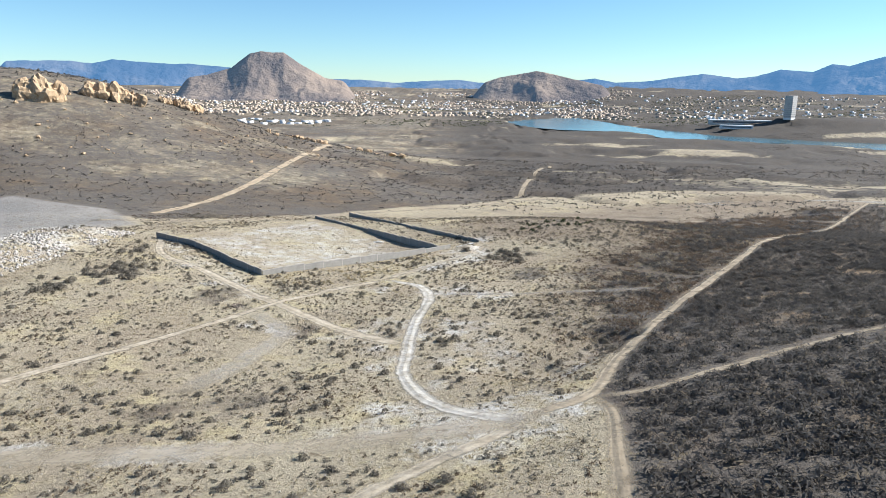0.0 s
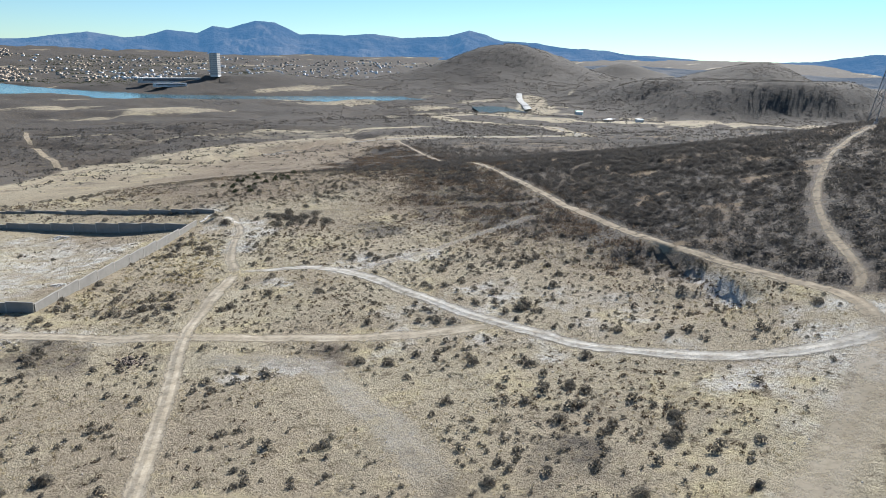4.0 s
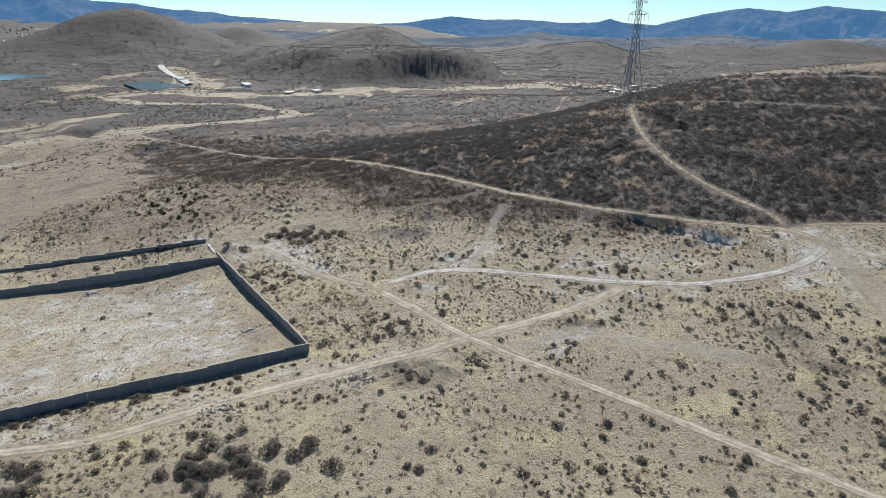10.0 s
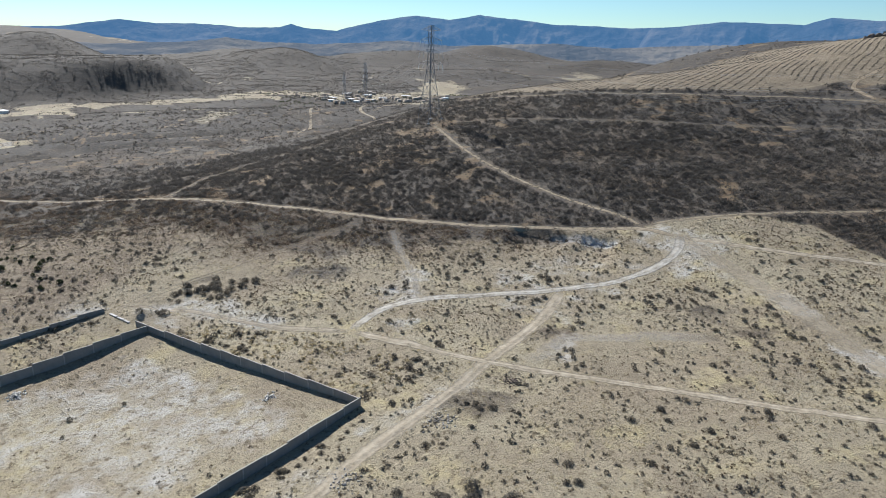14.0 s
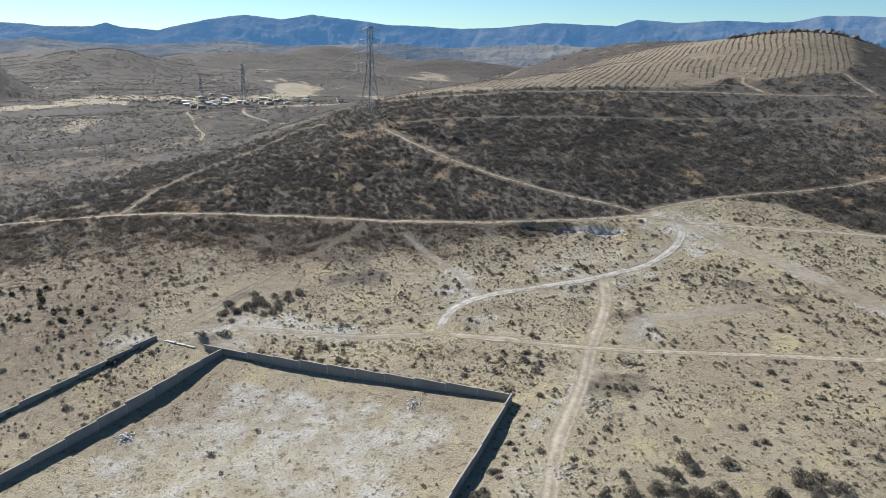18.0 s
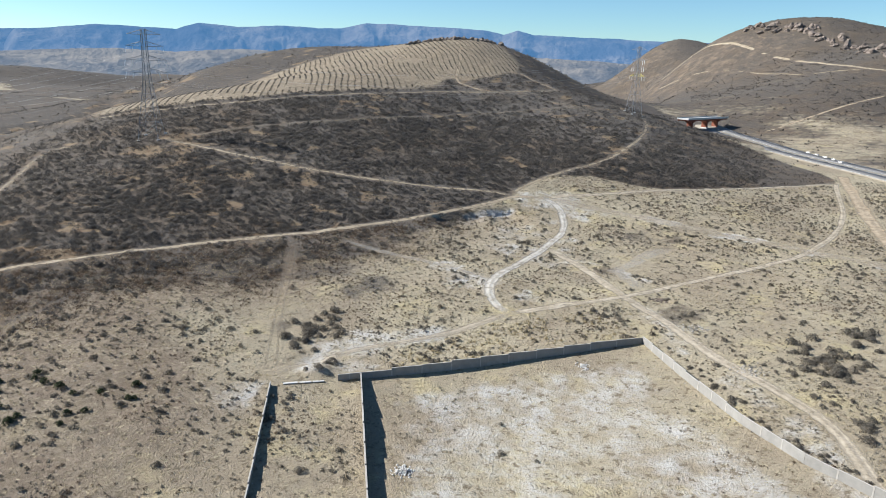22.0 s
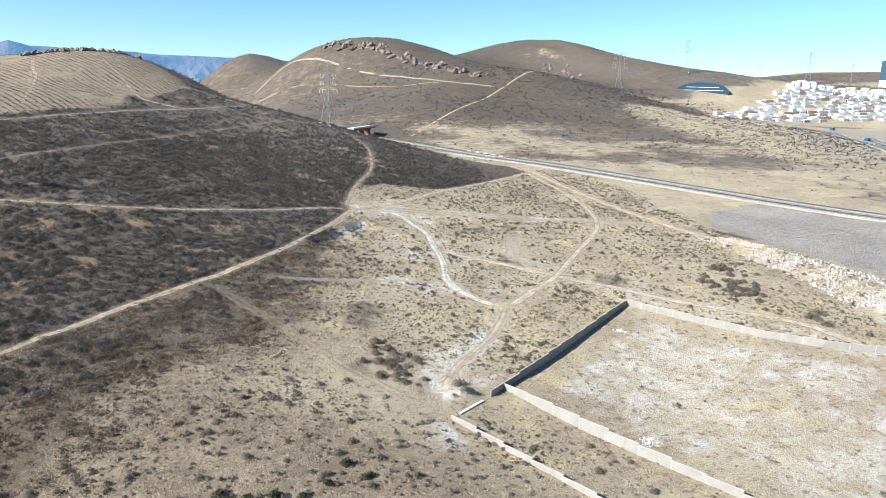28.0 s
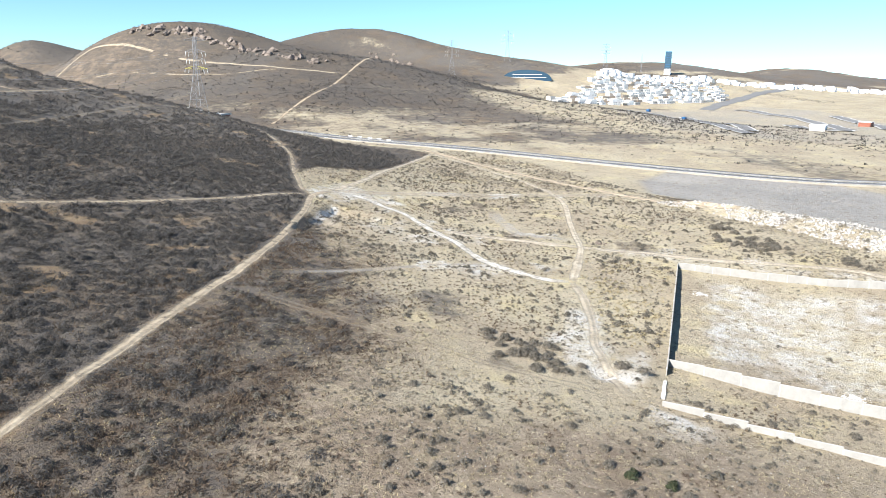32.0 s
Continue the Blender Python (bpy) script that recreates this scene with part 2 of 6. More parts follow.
def land(x, y):
    """Height of the bare land, without grain."""
    x, y = np.asarray(x, float), np.asarray(y, float)
    z = BASE[0] + BASE[1] * np.clip(x, -810, 810) / 1000 + BASE[2] * np.clip(y, -810, 990) / 1000
    near = bumps(x, y, HILL_EAST)
    near = np.where(near > 62, 62 + 7 * np.tanh((near - 62) / 7), near)
    z = z + near + bumps(x, y, CORE) + bumps(x, y, RELIEF) + bumps(x, y, HILLS_SOUTH) + bumps(x, y, HILLS_WEST) + bumps(x, y, HILLS_NORTH)
    # the eastern valley falls to the river and rises slowly far out
    r = np.hypot(x, y - 200)
    floor = -39 + 24 * smooth(1500, 4600, r)
    z = z + (floor - z) * smooth(0, 410, x - 470 - 0.25 * np.minimum(y + 350, 0))
    z = z + bumps(x, y, HILLS_FAR)
    # the mesa, gentle behind and steep to the south
    d = inside(x, y, MESA) + 22 * (grain(x, y, 140, 2, 91) - 0.5)
    w = 88 + 36 * smooth(450, 580, y)
    z = z + (45 + 11 * smooth(930, 1100, x) - 0.03 * np.clip(y - 350, 0, 800)) * smooth(w * 0.5, -w * 0.8, d)
    # the valley town stands on rising ground
    z = z + 75 * smooth(2300, 4300, r) * smooth(600, 1500, y)
    # the basins of the reservoir
    shore = np.full(x.shape, 1e9)
    for ring in LAKES:
        d = inside(x, y, ring)
        shore = np.minimum(shore, d)
        z = np.where(d < 170, np.minimum(z, WATER - 2.5 + np.maximum(d, -20) * 0.12 + 2.4 * (d > 0)), z)
    return np.where((y > 600) & (shore > 0), np.maximum(z, WATER + 0.9 * smooth(0, 12, shore)), z)

# ---- materials ----
def material(name, build):
    m = bpy.data.materials.new(name)
    m.use_nodes = True
    nt = m.node_tree
    bsdf = nt.nodes["Principled BSDF"]
    bsdf.inputs["Specular IOR Level"].default_value = 0.25
    build(Nodes(nt, bsdf))
    return m


class Nodes:
    """Short ways to wire a procedural material."""

    def __init__(self, nt, bsdf):
        self.nt, self.bsdf = nt, bsdf
        self.place = nt.nodes.new("ShaderNodeNewGeometry").outputs["Position"]

    def node(self, kind):
        return self.nt.nodes.new(kind)

    def put(self, socket, value):
        if hasattr(value, "is_output"):
            self.nt.links.new(value, socket)
        elif isinstance(value, tuple) and len(value) == 3 and socket.type == "RGBA":
            socket.default_value = (*value, 1)
        else:
            socket.default_value = value

    def noise(self, size, detail=4, rough=0.6, place=None, stretch=None):
        n = self.node("ShaderNodeTexNoise")
        place = place or self.place
        if stretch:
            mp = self.node("ShaderNodeMapping")
            mp.inputs["Scale"].default_value = stretch
            self.put(mp.inputs["Vector"], place)
            place = mp.outputs[0]
        self.put(n.inputs["Vector"], place)
        n.inputs["Scale"].default_value = 1 / size
        n.inputs["Detail"].default_value = detail
        n.inputs["Roughness"].default_value = rough
        return n.outputs["Fac"]

    def cells(self, size, out="Distance"):
        n = self.node("ShaderNodeTexVoronoi")
        self.put(n.inputs["Vector"], self.place)
        n.inputs["Scale"].default_value = 1 / size
        return n.outputs[out]

    def ramp(self, value, a, b, lo=0.0, hi=1.0):
        n = self.node("ShaderNodeMapRange")
        n.interpolation_type = "SMOOTHSTEP"
        for i, v in enumerate((value, a, b, lo, hi)):
            self.put(n.inputs[i], v)
        return n.outputs[0]

    def math(self, op, a, b=0.0):
        n = self.node("ShaderNodeMath")
        n.operation = op
        self.put(n.inputs[0], a)
        self.put(n.inputs[1], b)
        return n.outputs[0]

    def mix(self, f, a, b, blend="MIX"):
        n = self.node("ShaderNodeMix")
        n.data_type, n.blend_type = "RGBA", blend
        self.put(n.inputs[0], f)
        self.put(n.inputs[6], a)
        self.put(n.inputs[7], b)
        return n.outputs[2]

    def attribute(self, name, out="Fac"):
        n = self.node("ShaderNodeAttribute")
        n.attribute_name = name
        return n.outputs[out]

    def random(self):
        return self.node("ShaderNodeObjectInfo").outputs["Random"]

    def island(self):
        return self.node("ShaderNodeNewGeometry").outputs["Random Per Island"]

    def finish(self, color, rough=0.9, bump=None, depth=0.05, metal=0.0, alpha=None):
        self.put(self.bsdf.inputs["Base Color"], color)
        self.put(self.bsdf.inputs["Roughness"], rough)
        self.put(self.bsdf.inputs["Metallic"], metal)
        if alpha is not None:
            self.put(self.bsdf.inputs["Alpha"], alpha)
        if bump is not None:
            b = self.node("ShaderNodeBump")
            b.inputs["Strength"].default_value, b.inputs["Distance"].default_value = 1.0, depth
            self.put(b.inputs["Height"], bump)
            self.put(self.bsdf.inputs["Normal"], b.outputs[0])


GRASS, DRY, EARTH = (0.365, 0.313, 0.218), (0.43, 0.36, 0.21), (0.29, 0.237, 0.166)
CHALK, SCRUB_SOIL, RUST = (0.52, 0.50, 0.465), (0.10, 0.082, 0.065), (0.28, 0.17, 0.085)


def ground_look(n):
    big, mid, fine = n.noise(34, 5), n.noise(5.5, 6, 0.68), n.noise(0.42, 5, 0.72)
    tone = n.mix(n.ramp(big, 0.35, 0.65), GRASS, EARTH)
    tone = n.mix(n.ramp(n.noise(13, 5, 0.7), 0.5, 0.72), tone, DRY)
    chalk = n.ramp(n.math("ADD", n.attribute("chalk"), n.math("MULTIPLY", n.math("SUBTRACT", mid, 0.5), 1.0)), 0.40, 0.85)
    tone = n.mix(chalk, tone, CHALK)
    rust = n.ramp(n.math("ADD", n.attribute("rust"), n.math("MULTIPLY", n.math("SUBTRACT", n.noise(9, 5, 0.7), 0.5), 1.4)), 0.5, 0.9)
    tone = n.mix(rust, tone, RUST)
    tone = n.mix(n.math("MULTIPLY", n.attribute("red"), n.ramp(n.noise(7, 5, 0.65), 0.3, 0.62, 0.6, 1.0)), tone, n.mix(n.ramp(n.noise(1.7, 4), 0.35, 0.65), (0.16, 0.12, 0.084), (0.235, 0.183, 0.132)))
    scrub = n.ramp(n.math("ADD", n.attribute("scrub"), n.math("MULTIPLY", n.math("SUBTRACT", n.noise(7, 6, 0.75), 0.5), 1.0)), 0.26, 0.64)
    soil = n.mix(n.ramp(n.noise(22, 6, 0.7), 0.42, 0.66), SCRUB_SOIL, (0.16, 0.112, 0.07))
    soil = n.mix(n.ramp(n.noise(120, 7, 0.72), 0.42, 0.62), soil, (0.122, 0.108, 0.094))
    soil = n.mix(n.ramp(n.noise(11, 6, 0.75), 0.62, 0.74, 0, 0.7), soil, (0.27, 0.18, 0.10))
    soil = n.mix(n.ramp(n.noise(48, 7, 0.72, stretch=(0.6, 1.5, 1)), 0.58, 0.70, 0, 0.7), soil, (0.24, 0.20, 0.15))
    soil = n.mix(n.ramp(n.noise(1.1, 5, 0.75), 0.40, 0.62), n.mix(0.4, soil, (0.065, 0.057, 0.049)), soil)
    soil = n.mix(n.math("MULTIPLY", n.attribute("dense"), n.ramp(n.noise(30, 6, 0.7), 0.3, 0.6, 0.75, 1.0)), soil, (0.053, 0.046, 0.040))
    soil = n.mix(n.ramp(n.math("ADD", n.attribute("ochre"), n.math("MULTIPLY", n.math("SUBTRACT", n.noise(1.5, 4, 0.7), 0.5), 0.8)), 0.35, 0.85, 0, 0.8), soil, n.mix(n.ramp(n.noise(6, 4), 0.35, 0.65), (0.19, 0.125, 0.07), (0.25, 0.183, 0.11)))
    tone = n.mix(scrub, tone, soil)
    tone = n.mix(n.attribute("till"), tone, n.mix(n.ramp(mid, 0.35, 0.7), (0.275, 0.22, 0.15), (0.185, 0.147, 0.104)))
    tone = n.mix(n.attribute("grey"), tone, n.mix(n.ramp(big, 0.3, 0.7), (0.21, 0.198, 0.183), (0.29, 0.268, 0.238)))
    rock = n.math("MULTIPLY", n.attribute("rock"), n.ramp(n.noise(14, 7, 0.75), 0.42, 0.66))
    tone = n.mix(rock, tone, n.mix(n.ramp(n.noise(6, 6, 0.7), 0.3, 0.7), (0.10, 0.08, 0.064), (0.215, 0.16, 0.112)))
    # tufts and stones
    tone = n.mix(n.ramp(fine, 0.47, 0.32, 0.0, 0.75), tone, (0.14, 0.11, 0.075))
    tone = n.mix(n.math("MULTIPLY", n.ramp(fine, 0.57, 0.72, 0.0, 0.32), n.math("SUBTRACT", 1.0, scrub)), tone, (0.55, 0.49, 0.40))
    tone = n.mix(n.ramp(n.noise(1.9, 6, 0.76), 0.53, 0.63, 0.0, 0.9), tone, (0.165, 0.13, 0.085))
    tone = n.mix(n.math("MULTIPLY", n.ramp(n.noise(1.1, 5, 0.75), 0.56, 0.67, 0.0, 0.6), n.math("SUBTRACT", 1.0, scrub)), tone, (0.47, 0.40, 0.26))
    n.finish(tone, 0.95, n.math("ADD", n.math("MULTIPLY", fine, 0.55), mid), 0.8)


def track_look(pale, dark):
    def build(n):
        across, strength = n.attribute("across"), n.attribute("wear")
        edge = n.math("ADD", across, n.math("MULTIPLY", n.math("SUBTRACT", n.noise(1.6, 5, 0.7), 0.5), 0.95))
        alpha = n.math("MULTIPLY", n.math("MULTIPLY", n.ramp(edge, 1.12, 0.45), strength), n.ramp(n.noise(2.6, 6, 0.75), 0.30, 0.60, 0.45, 1.0))
        rut = n.math("ABSOLUTE", n.math("SUBTRACT", across, 0.47))
        tone = n.mix(n.ramp(n.noise(4, 5, 0.7), 0.35, 0.68), dark, pale)
        tone = n.mix(n.math("MULTIPLY", n.ramp(rut, 0.22, 0.06), n.ramp(n.noise(2.5, 4), 0.35, 0.65, 0, 0.14)), tone, pale)
        tone = n.mix(n.math("MULTIPLY", n.ramp(across, 0.3, 0.05), n.ramp(n.noise(1.1, 4), 0.42, 0.66, 0, 0.4)), tone, (0.31, 0.25, 0.17))
        tone = n.mix(n.ramp(n.noise(0.35, 4, 0.7), 0.60, 0.74, 0, 0.3), tone, (0.60, 0.55, 0.46))
        tone = n.mix(n.ramp(n.noise(0.5, 5, 0.7), 0.46, 0.32, 0, 0.5), tone, (0.20, 0.16, 0.12))
        n.finish(tone, 0.95, n.math("ADD", n.noise(0.4, 4), rut), 0.12, alpha=alpha)
    return build


def plain_look(a, b, size=1.0, rough=0.85, depth=0.02, metal=0.0):
    def build(n):
        tone = n.mix(n.ramp(n.noise(size, 5, 0.7), 0.3, 0.7), a, b)
        tone = n.mix(n.ramp(n.noise(size * 0.13, 4, 0.7), 0.3, 0.75, 0.0, 0.35), tone, tuple(v * 0.6 for v in a))
        n.finish(tone, rough, n.noise(size * 0.15, 4), depth, metal)
    return build


def plant_look(a, b, c):
    def build(n):
        r = n.island()
        tone = n.mix(n.ramp(r, 0.0, 0.6), a, b)
        tone = n.mix(n.ramp(r, 0.8, 1.0, 0, 0.9), tone, c)
        n.finish(tone, 1.0)
        n.bsdf.inputs["Specular IOR Level"].default_value = 0.05
        thin, both = n.node("ShaderNodeBsdfTranslucent"), n.node("ShaderNodeMixShader")
        n.put(thin.inputs["Color"], tone)
        both.inputs[0].default_value = 0.5
        n.nt.links.new(n.bsdf.outputs[0], both.inputs[1])
        n.nt.links.new(thin.outputs[0], both.inputs[2])
        n.nt.links.new(both.outputs[0], n.nt.nodes["Material Output"].inputs["Surface"])
    return build


def wall_look(n):
    tone = n.mix(n.ramp(n.noise(2.2, 5, 0.7), 0.3, 0.7), (0.235, 0.224, 0.203), (0.31, 0.293, 0.263))
    tone = n.mix(n.math("MULTIPLY", n.random(), 0.35), tone, (0.27, 0.25, 0.22))
    brick = n.node("ShaderNodeTexBrick")
    n.put(brick.inputs["Vector"], n.attribute("UVMap", "Vector"))
    brick.inputs["Scale"].default_value = 1.0
    brick.inputs["Brick Width"].default_value, brick.inputs["Row Height"].default_value = 0.4, 0.2
    brick.inputs["Mortar Size"].default_value = 0.012
    tone = n.mix(n.math("MULTIPLY", brick.outputs["Fac"], 0.4), tone, (0.24, 0.225, 0.205))
    stain = n.ramp(n.noise(0.8, 5, 0.7, stretch=(1, 1, 0.15)), 0.55, 0.75, 0, 0.5)
    tone = n.mix(stain, tone, (0.21, 0.19, 0.165))
    n.finish(tone, 0.9, n.noise(0.1, 4), 0.01)


def water_look(n):
    n.finish(n.mix(n.ramp(n.noise(90, 4), 0.3, 0.7), (0.035, 0.12, 0.15), (0.05, 0.15, 0.19)), 0.12, n.noise(3.0, 4), 0.03)
    n.bsdf.inputs["Specular IOR Level"].default_value = 0.5


# Emission lays a bluish veil over the rock in place of distance haze.
def far_look(a, b, haze_glow):
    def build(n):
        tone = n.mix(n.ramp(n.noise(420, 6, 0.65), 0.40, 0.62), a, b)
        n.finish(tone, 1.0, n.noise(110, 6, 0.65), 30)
        n.put(n.bsdf.inputs["Emission Color"], haze_glow)
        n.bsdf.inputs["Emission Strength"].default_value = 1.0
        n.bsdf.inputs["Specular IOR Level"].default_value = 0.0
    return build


def glass_look(n):
    n.finish((0.03, 0.06, 0.09), 0.08)
    n.bsdf.inputs["Specular IOR Level"].default_value = 0.8


def line_paint(n):
    n.finish(n.mix(n.ramp(n.noise(0.6, 4), 0.4, 0.7), (0.75, 0.75, 0.73), (0.55, 0.54, 0.5)), 0.7)


MAT = {
    "ground": material("ground", ground_look),
    "track": material("dirt_track", track_look((0.40, 0.33, 0.235), (0.31, 0.25, 0.175))),
    "chalk_track": material("chalk_track", track_look((0.52, 0.487, 0.43), (0.41, 0.37, 0.305))),
    "pale_track": material("pale_track", track_look((0.47, 0.405, 0.31), (0.38, 0.32, 0.235))),
    "ochre_track": material("ochre_track", track_look((0.46, 0.37, 0.26), (0.36, 0.28, 0.19))),
    "wall": material("concrete_block", wall_look),
    "cap": material("concrete_cap", plain_look((0.36, 0.335, 0.295), (0.44, 0.41, 0.36), 1.0)),
    "steel": material("galvanised_steel", plain_look((0.20, 0.205, 0.21), (0.30, 0.305, 0.31), 3.0, 0.6, 0.001, 0.2)),
    "cable": material("aluminium_cable", plain_look((0.40, 0.41, 0.42), (0.52, 0.53, 0.53), 3.0, 0.5, 0.001, 0.4)),
    "yellow": material("yellow_steel", plain_look((0.55, 0.52, 0.10), (0.66, 0.62, 0.16), 2.0, 0.5, 0.001)),
    "insulator": material("glass_insulator", plain_look((0.62, 0.66, 0.66), (0.75, 0.78, 0.78), 0.3, 0.25, 0.001)),
    "gravel": material("gravel", plain_look((0.24, 0.21, 0.165), (0.33, 0.29, 0.23), 5.0)),
    "concrete": material("concrete", plain_look((0.46, 0.44, 0.41), (0.58, 0.56, 0.52), 2.0)),
    "asphalt": material("asphalt", plain_look((0.15, 0.146, 0.14), (0.20, 0.193, 0.182), 6.0, 0.85)),
    "paint": material("road_paint", line_paint),
    "oxide": material("oxide_red_steel", plain_look((0.20, 0.07, 0.045), (0.28, 0.10, 0.06), 2.0, 0.6)),
    "rock": material("ochre_rock", plain_look((0.36, 0.25, 0.15), (0.52, 0.38, 0.24), 5.0, 0.95, 0.2)),
    "dark_rock": material("dark_rock", plain_look((0.15, 0.12, 0.10), (0.26, 0.21, 0.17), 3.0, 0.95, 0.12)),
    "talus": material("talus", plain_look((0.10, 0.082, 0.066), (0.20, 0.16, 0.125), 9.0, 0.95, 0.15)),
    "white_rock": material("pale_rubble", plain_look((0.29, 0.265, 0.23), (0.45, 0.42, 0.38), 2.5, 0.95, 0.1)),
    "scrub": material("bare_scrub", plant_look((0.064, 0.058, 0.053), (0.13, 0.12, 0.11), (0.19, 0.155, 0.11))),
    "mound": material("grey_thorn", plant_look((0.062, 0.057, 0.053), (0.127, 0.118, 0.108), (0.18, 0.147, 0.105))),
    "russet": material("russet_scrub", plant_look((0.078, 0.058, 0.043), (0.152, 0.112, 0.082), (0.225, 0.163, 0.10))),
    "bush": material("grey_bush", plant_look((0.12, 0.107, 0.088), (0.215, 0.192, 0.158), (0.28, 0.23, 0.155))),
    "green": material("green_shrub", plant_look((0.045, 0.055, 0.03), (0.075, 0.085, 0.05), (0.12, 0.115, 0.06))),
    "tuft": material("straw_grass", plant_look((0.34, 0.28, 0.17), (0.46, 0.385, 0.235), (0.27, 0.20, 0.12))),
    "water": material("water", water_look),
    "white_wall": material("white_render", plain_look((0.74, 0.73, 0.71), (0.84, 0.83, 0.81), 4.0, 0.8)),
    "tan_wall": material("tan_render", plain_look((0.42, 0.33, 0.25), (0.52, 0.43, 0.34), 4.0, 0.85)),
    "glass": material("dark_glass", glass_look),
    "blue": material("blue_paint", plain_look((0.02, 0.075, 0.17), (0.03, 0.105, 0.22), 2.0, 0.4)),
    "green_roof": material("green_roof", plain_look((0.10, 0.24, 0.15), (0.14, 0.30, 0.2), 2.0, 0.5)),
    # The last colour of these three is emission standing in for haze.
    "far_haze_blue": material("far_mountain", far_look((0.032, 0.034, 0.04), (0.105, 0.09, 0.074), (0.037, 0.106, 0.22))),
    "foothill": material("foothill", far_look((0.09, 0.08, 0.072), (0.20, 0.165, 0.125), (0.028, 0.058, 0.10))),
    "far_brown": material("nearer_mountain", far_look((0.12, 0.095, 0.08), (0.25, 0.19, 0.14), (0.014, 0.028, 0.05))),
}

# ---- meshes ----
def mesh_object(name, verts, faces, mat, smooth=False):
    """One mesh object from arrays; faces all have the same number of corners."""
    verts, faces = np.asarray(verts, np.float32), np.asarray(faces, np.int32)
    me = bpy.data.meshes.new(name)
    k = faces.shape[1]
    me.vertices.add(len(verts))
    me.vertices.foreach_set("co", verts.ravel())
    me.loops.add(faces.size)
    me.loops.foreach_set("vertex_index", faces.ravel())
    me.polygons.add(len(faces))
    me.polygons.foreach_set("loop_start", np.arange(0, faces.size, k, dtype=np.int32))
    me.polygons.foreach_set("loop_total", np.full(len(faces), k, np.int32))
    if smooth:
        me.polygons.foreach_set("use_smooth", np.ones(len(faces), bool))
    me.update(calc_edges=True)
    me.materials.append(mat)
    return new(name, me)


def layer(ob, name, values):
    a = ob.data.attributes.new(name, "FLOAT", "POINT")
    a.data.foreach_set("value", np.asarray(values, np.float32).ravel())


def part(name, bm, mat, parent=None, label=""):
    me = bpy.data.meshes.new(name)
    bm.to_mesh(me)
    bm.free()
    me.materials.append(mat)
    ob = new(name, me)
    ob.parent = parent
    return tagged(ob, label)


def share(name, ob, m, parent=None):
    """Another object on the mesh of ob."""
    o = new(name, ob.data)
    o.parent = parent
    o.matrix_local = m
    return o


def add_box(bm, cx, cy, cz, sx, sy, sz, turn=0.0, bevel=0.0):
    r = bmesh.ops.create_cube(bm, size=1.0, matrix=pose(cx, cy, cz, 0, 0, turn) @ Matrix.Diagonal((sx, sy, sz, 1)))
    if bevel:
        edges = list({e for v in r["verts"] for e in v.link_edges})
        bmesh.ops.bevel(bm, geom=edges, offset=bevel, segments=1, affect="EDGES")


def add_bar(bm, a, b, r=0.06, sides=4):
    a, b = Vector(a), Vector(b)
    d = b - a
    m = Matrix.Translation((a + b) / 2) @ d.to_track_quat("Z", "Y").to_matrix().to_4x4()
    bmesh.ops.create_cone(bm, cap_ends=True, segments=sides, radius1=r, radius2=r, depth=d.length, matrix=m)


# ---- value noise on arrays ----
def hashed(i, j, seed):
    h = (i * 374761393 + j * 668265263 + seed * 974711) & 0x7FFFFFFF
    h = ((h ^ (h >> 13)) * 1274126177) & 0x7FFFFFFF
    return ((h ^ (h >> 16)) & 0xFFFF) / 65535.0


def grain(x, y, size, octaves=4, seed=0, gain=0.5):
    x, y = np.asarray(x, float) / size, np.asarray(y, float) / size
    total, amp, norm = 0.0, 1.0, 0.0
    for o in range(octaves):
        i, j = np.floor(x).astype(np.int64), np.floor(y).astype(np.int64)
        u, v = x - i, y - j
        u, v = u * u * (3 - 2 * u), v * v * (3 - 2 * v)
        s = seed + o * 17
        a, b, c, d = hashed(i, j, s), hashed(i + 1, j, s), hashed(i, j + 1, s), hashed(i + 1, j + 1, s)
        total = total + amp * ((a * (1 - u) + b * u) * (1 - v) + (c * (1 - u) + d * u) * v)
        norm, amp, x, y = norm + amp, amp * gain, x * 2.03 + 5.1, y * 2.03 + 9.7
    return total / norm  # 0 to 1


def near_line(x, y, line):
    """Distance to an open line of points."""
    d = np.full(np.shape(x), 1e18)
    for (ax, ay), (bx, by) in zip(line, line[1:]):
        ex, ey = bx - ax, by - ay
        k = np.clip(((x - ax) * ex + (y - ay) * ey) / (ex * ex + ey * ey + 1e-9), 0, 1)
        d = np.minimum(d, (x - ax - ex * k) ** 2 + (y - ay - ey * k) ** 2)
    return np.sqrt(d)


# ---- the plan ----
EAST_TRACK = [(12, 76.5), (21.5, 82.5), (24, 88.5), (27.5, 98), (34.5, 110.5), (41, 122.5), (56.5, 146.8), (67, 161.7), (77, 175.4), (86, 188.9), (98, 207.2), (112.5, 224), (148.5, 272), (184.5, 321), (226.8, 381), (262, 428)]
TOWER_TRACK = [(21.5, 82.5), (28, 82.5), (36.8, 87.2), (53.5, 95.5), (75.5, 103), (105, 109.8), (130, 112.1), (156.5, 113), (172, 113)]
PB_TRACK = [(21.5, 82.5), (22.6, 76.7), (21.5, 69.8), (20.2, 63.5), (19, 55.5), (15, 40), (9.5, 20), (6, 0), (4.7, -20), (3.7, -40), (5, -60), (7.5, -80), (11, -100), (17, -113)]
Q_TRACK = [(12, 76.5), (-4, 61), (-12, 51), (-29, 29), (-58, -9), (-80, -36), (-89, -47)]
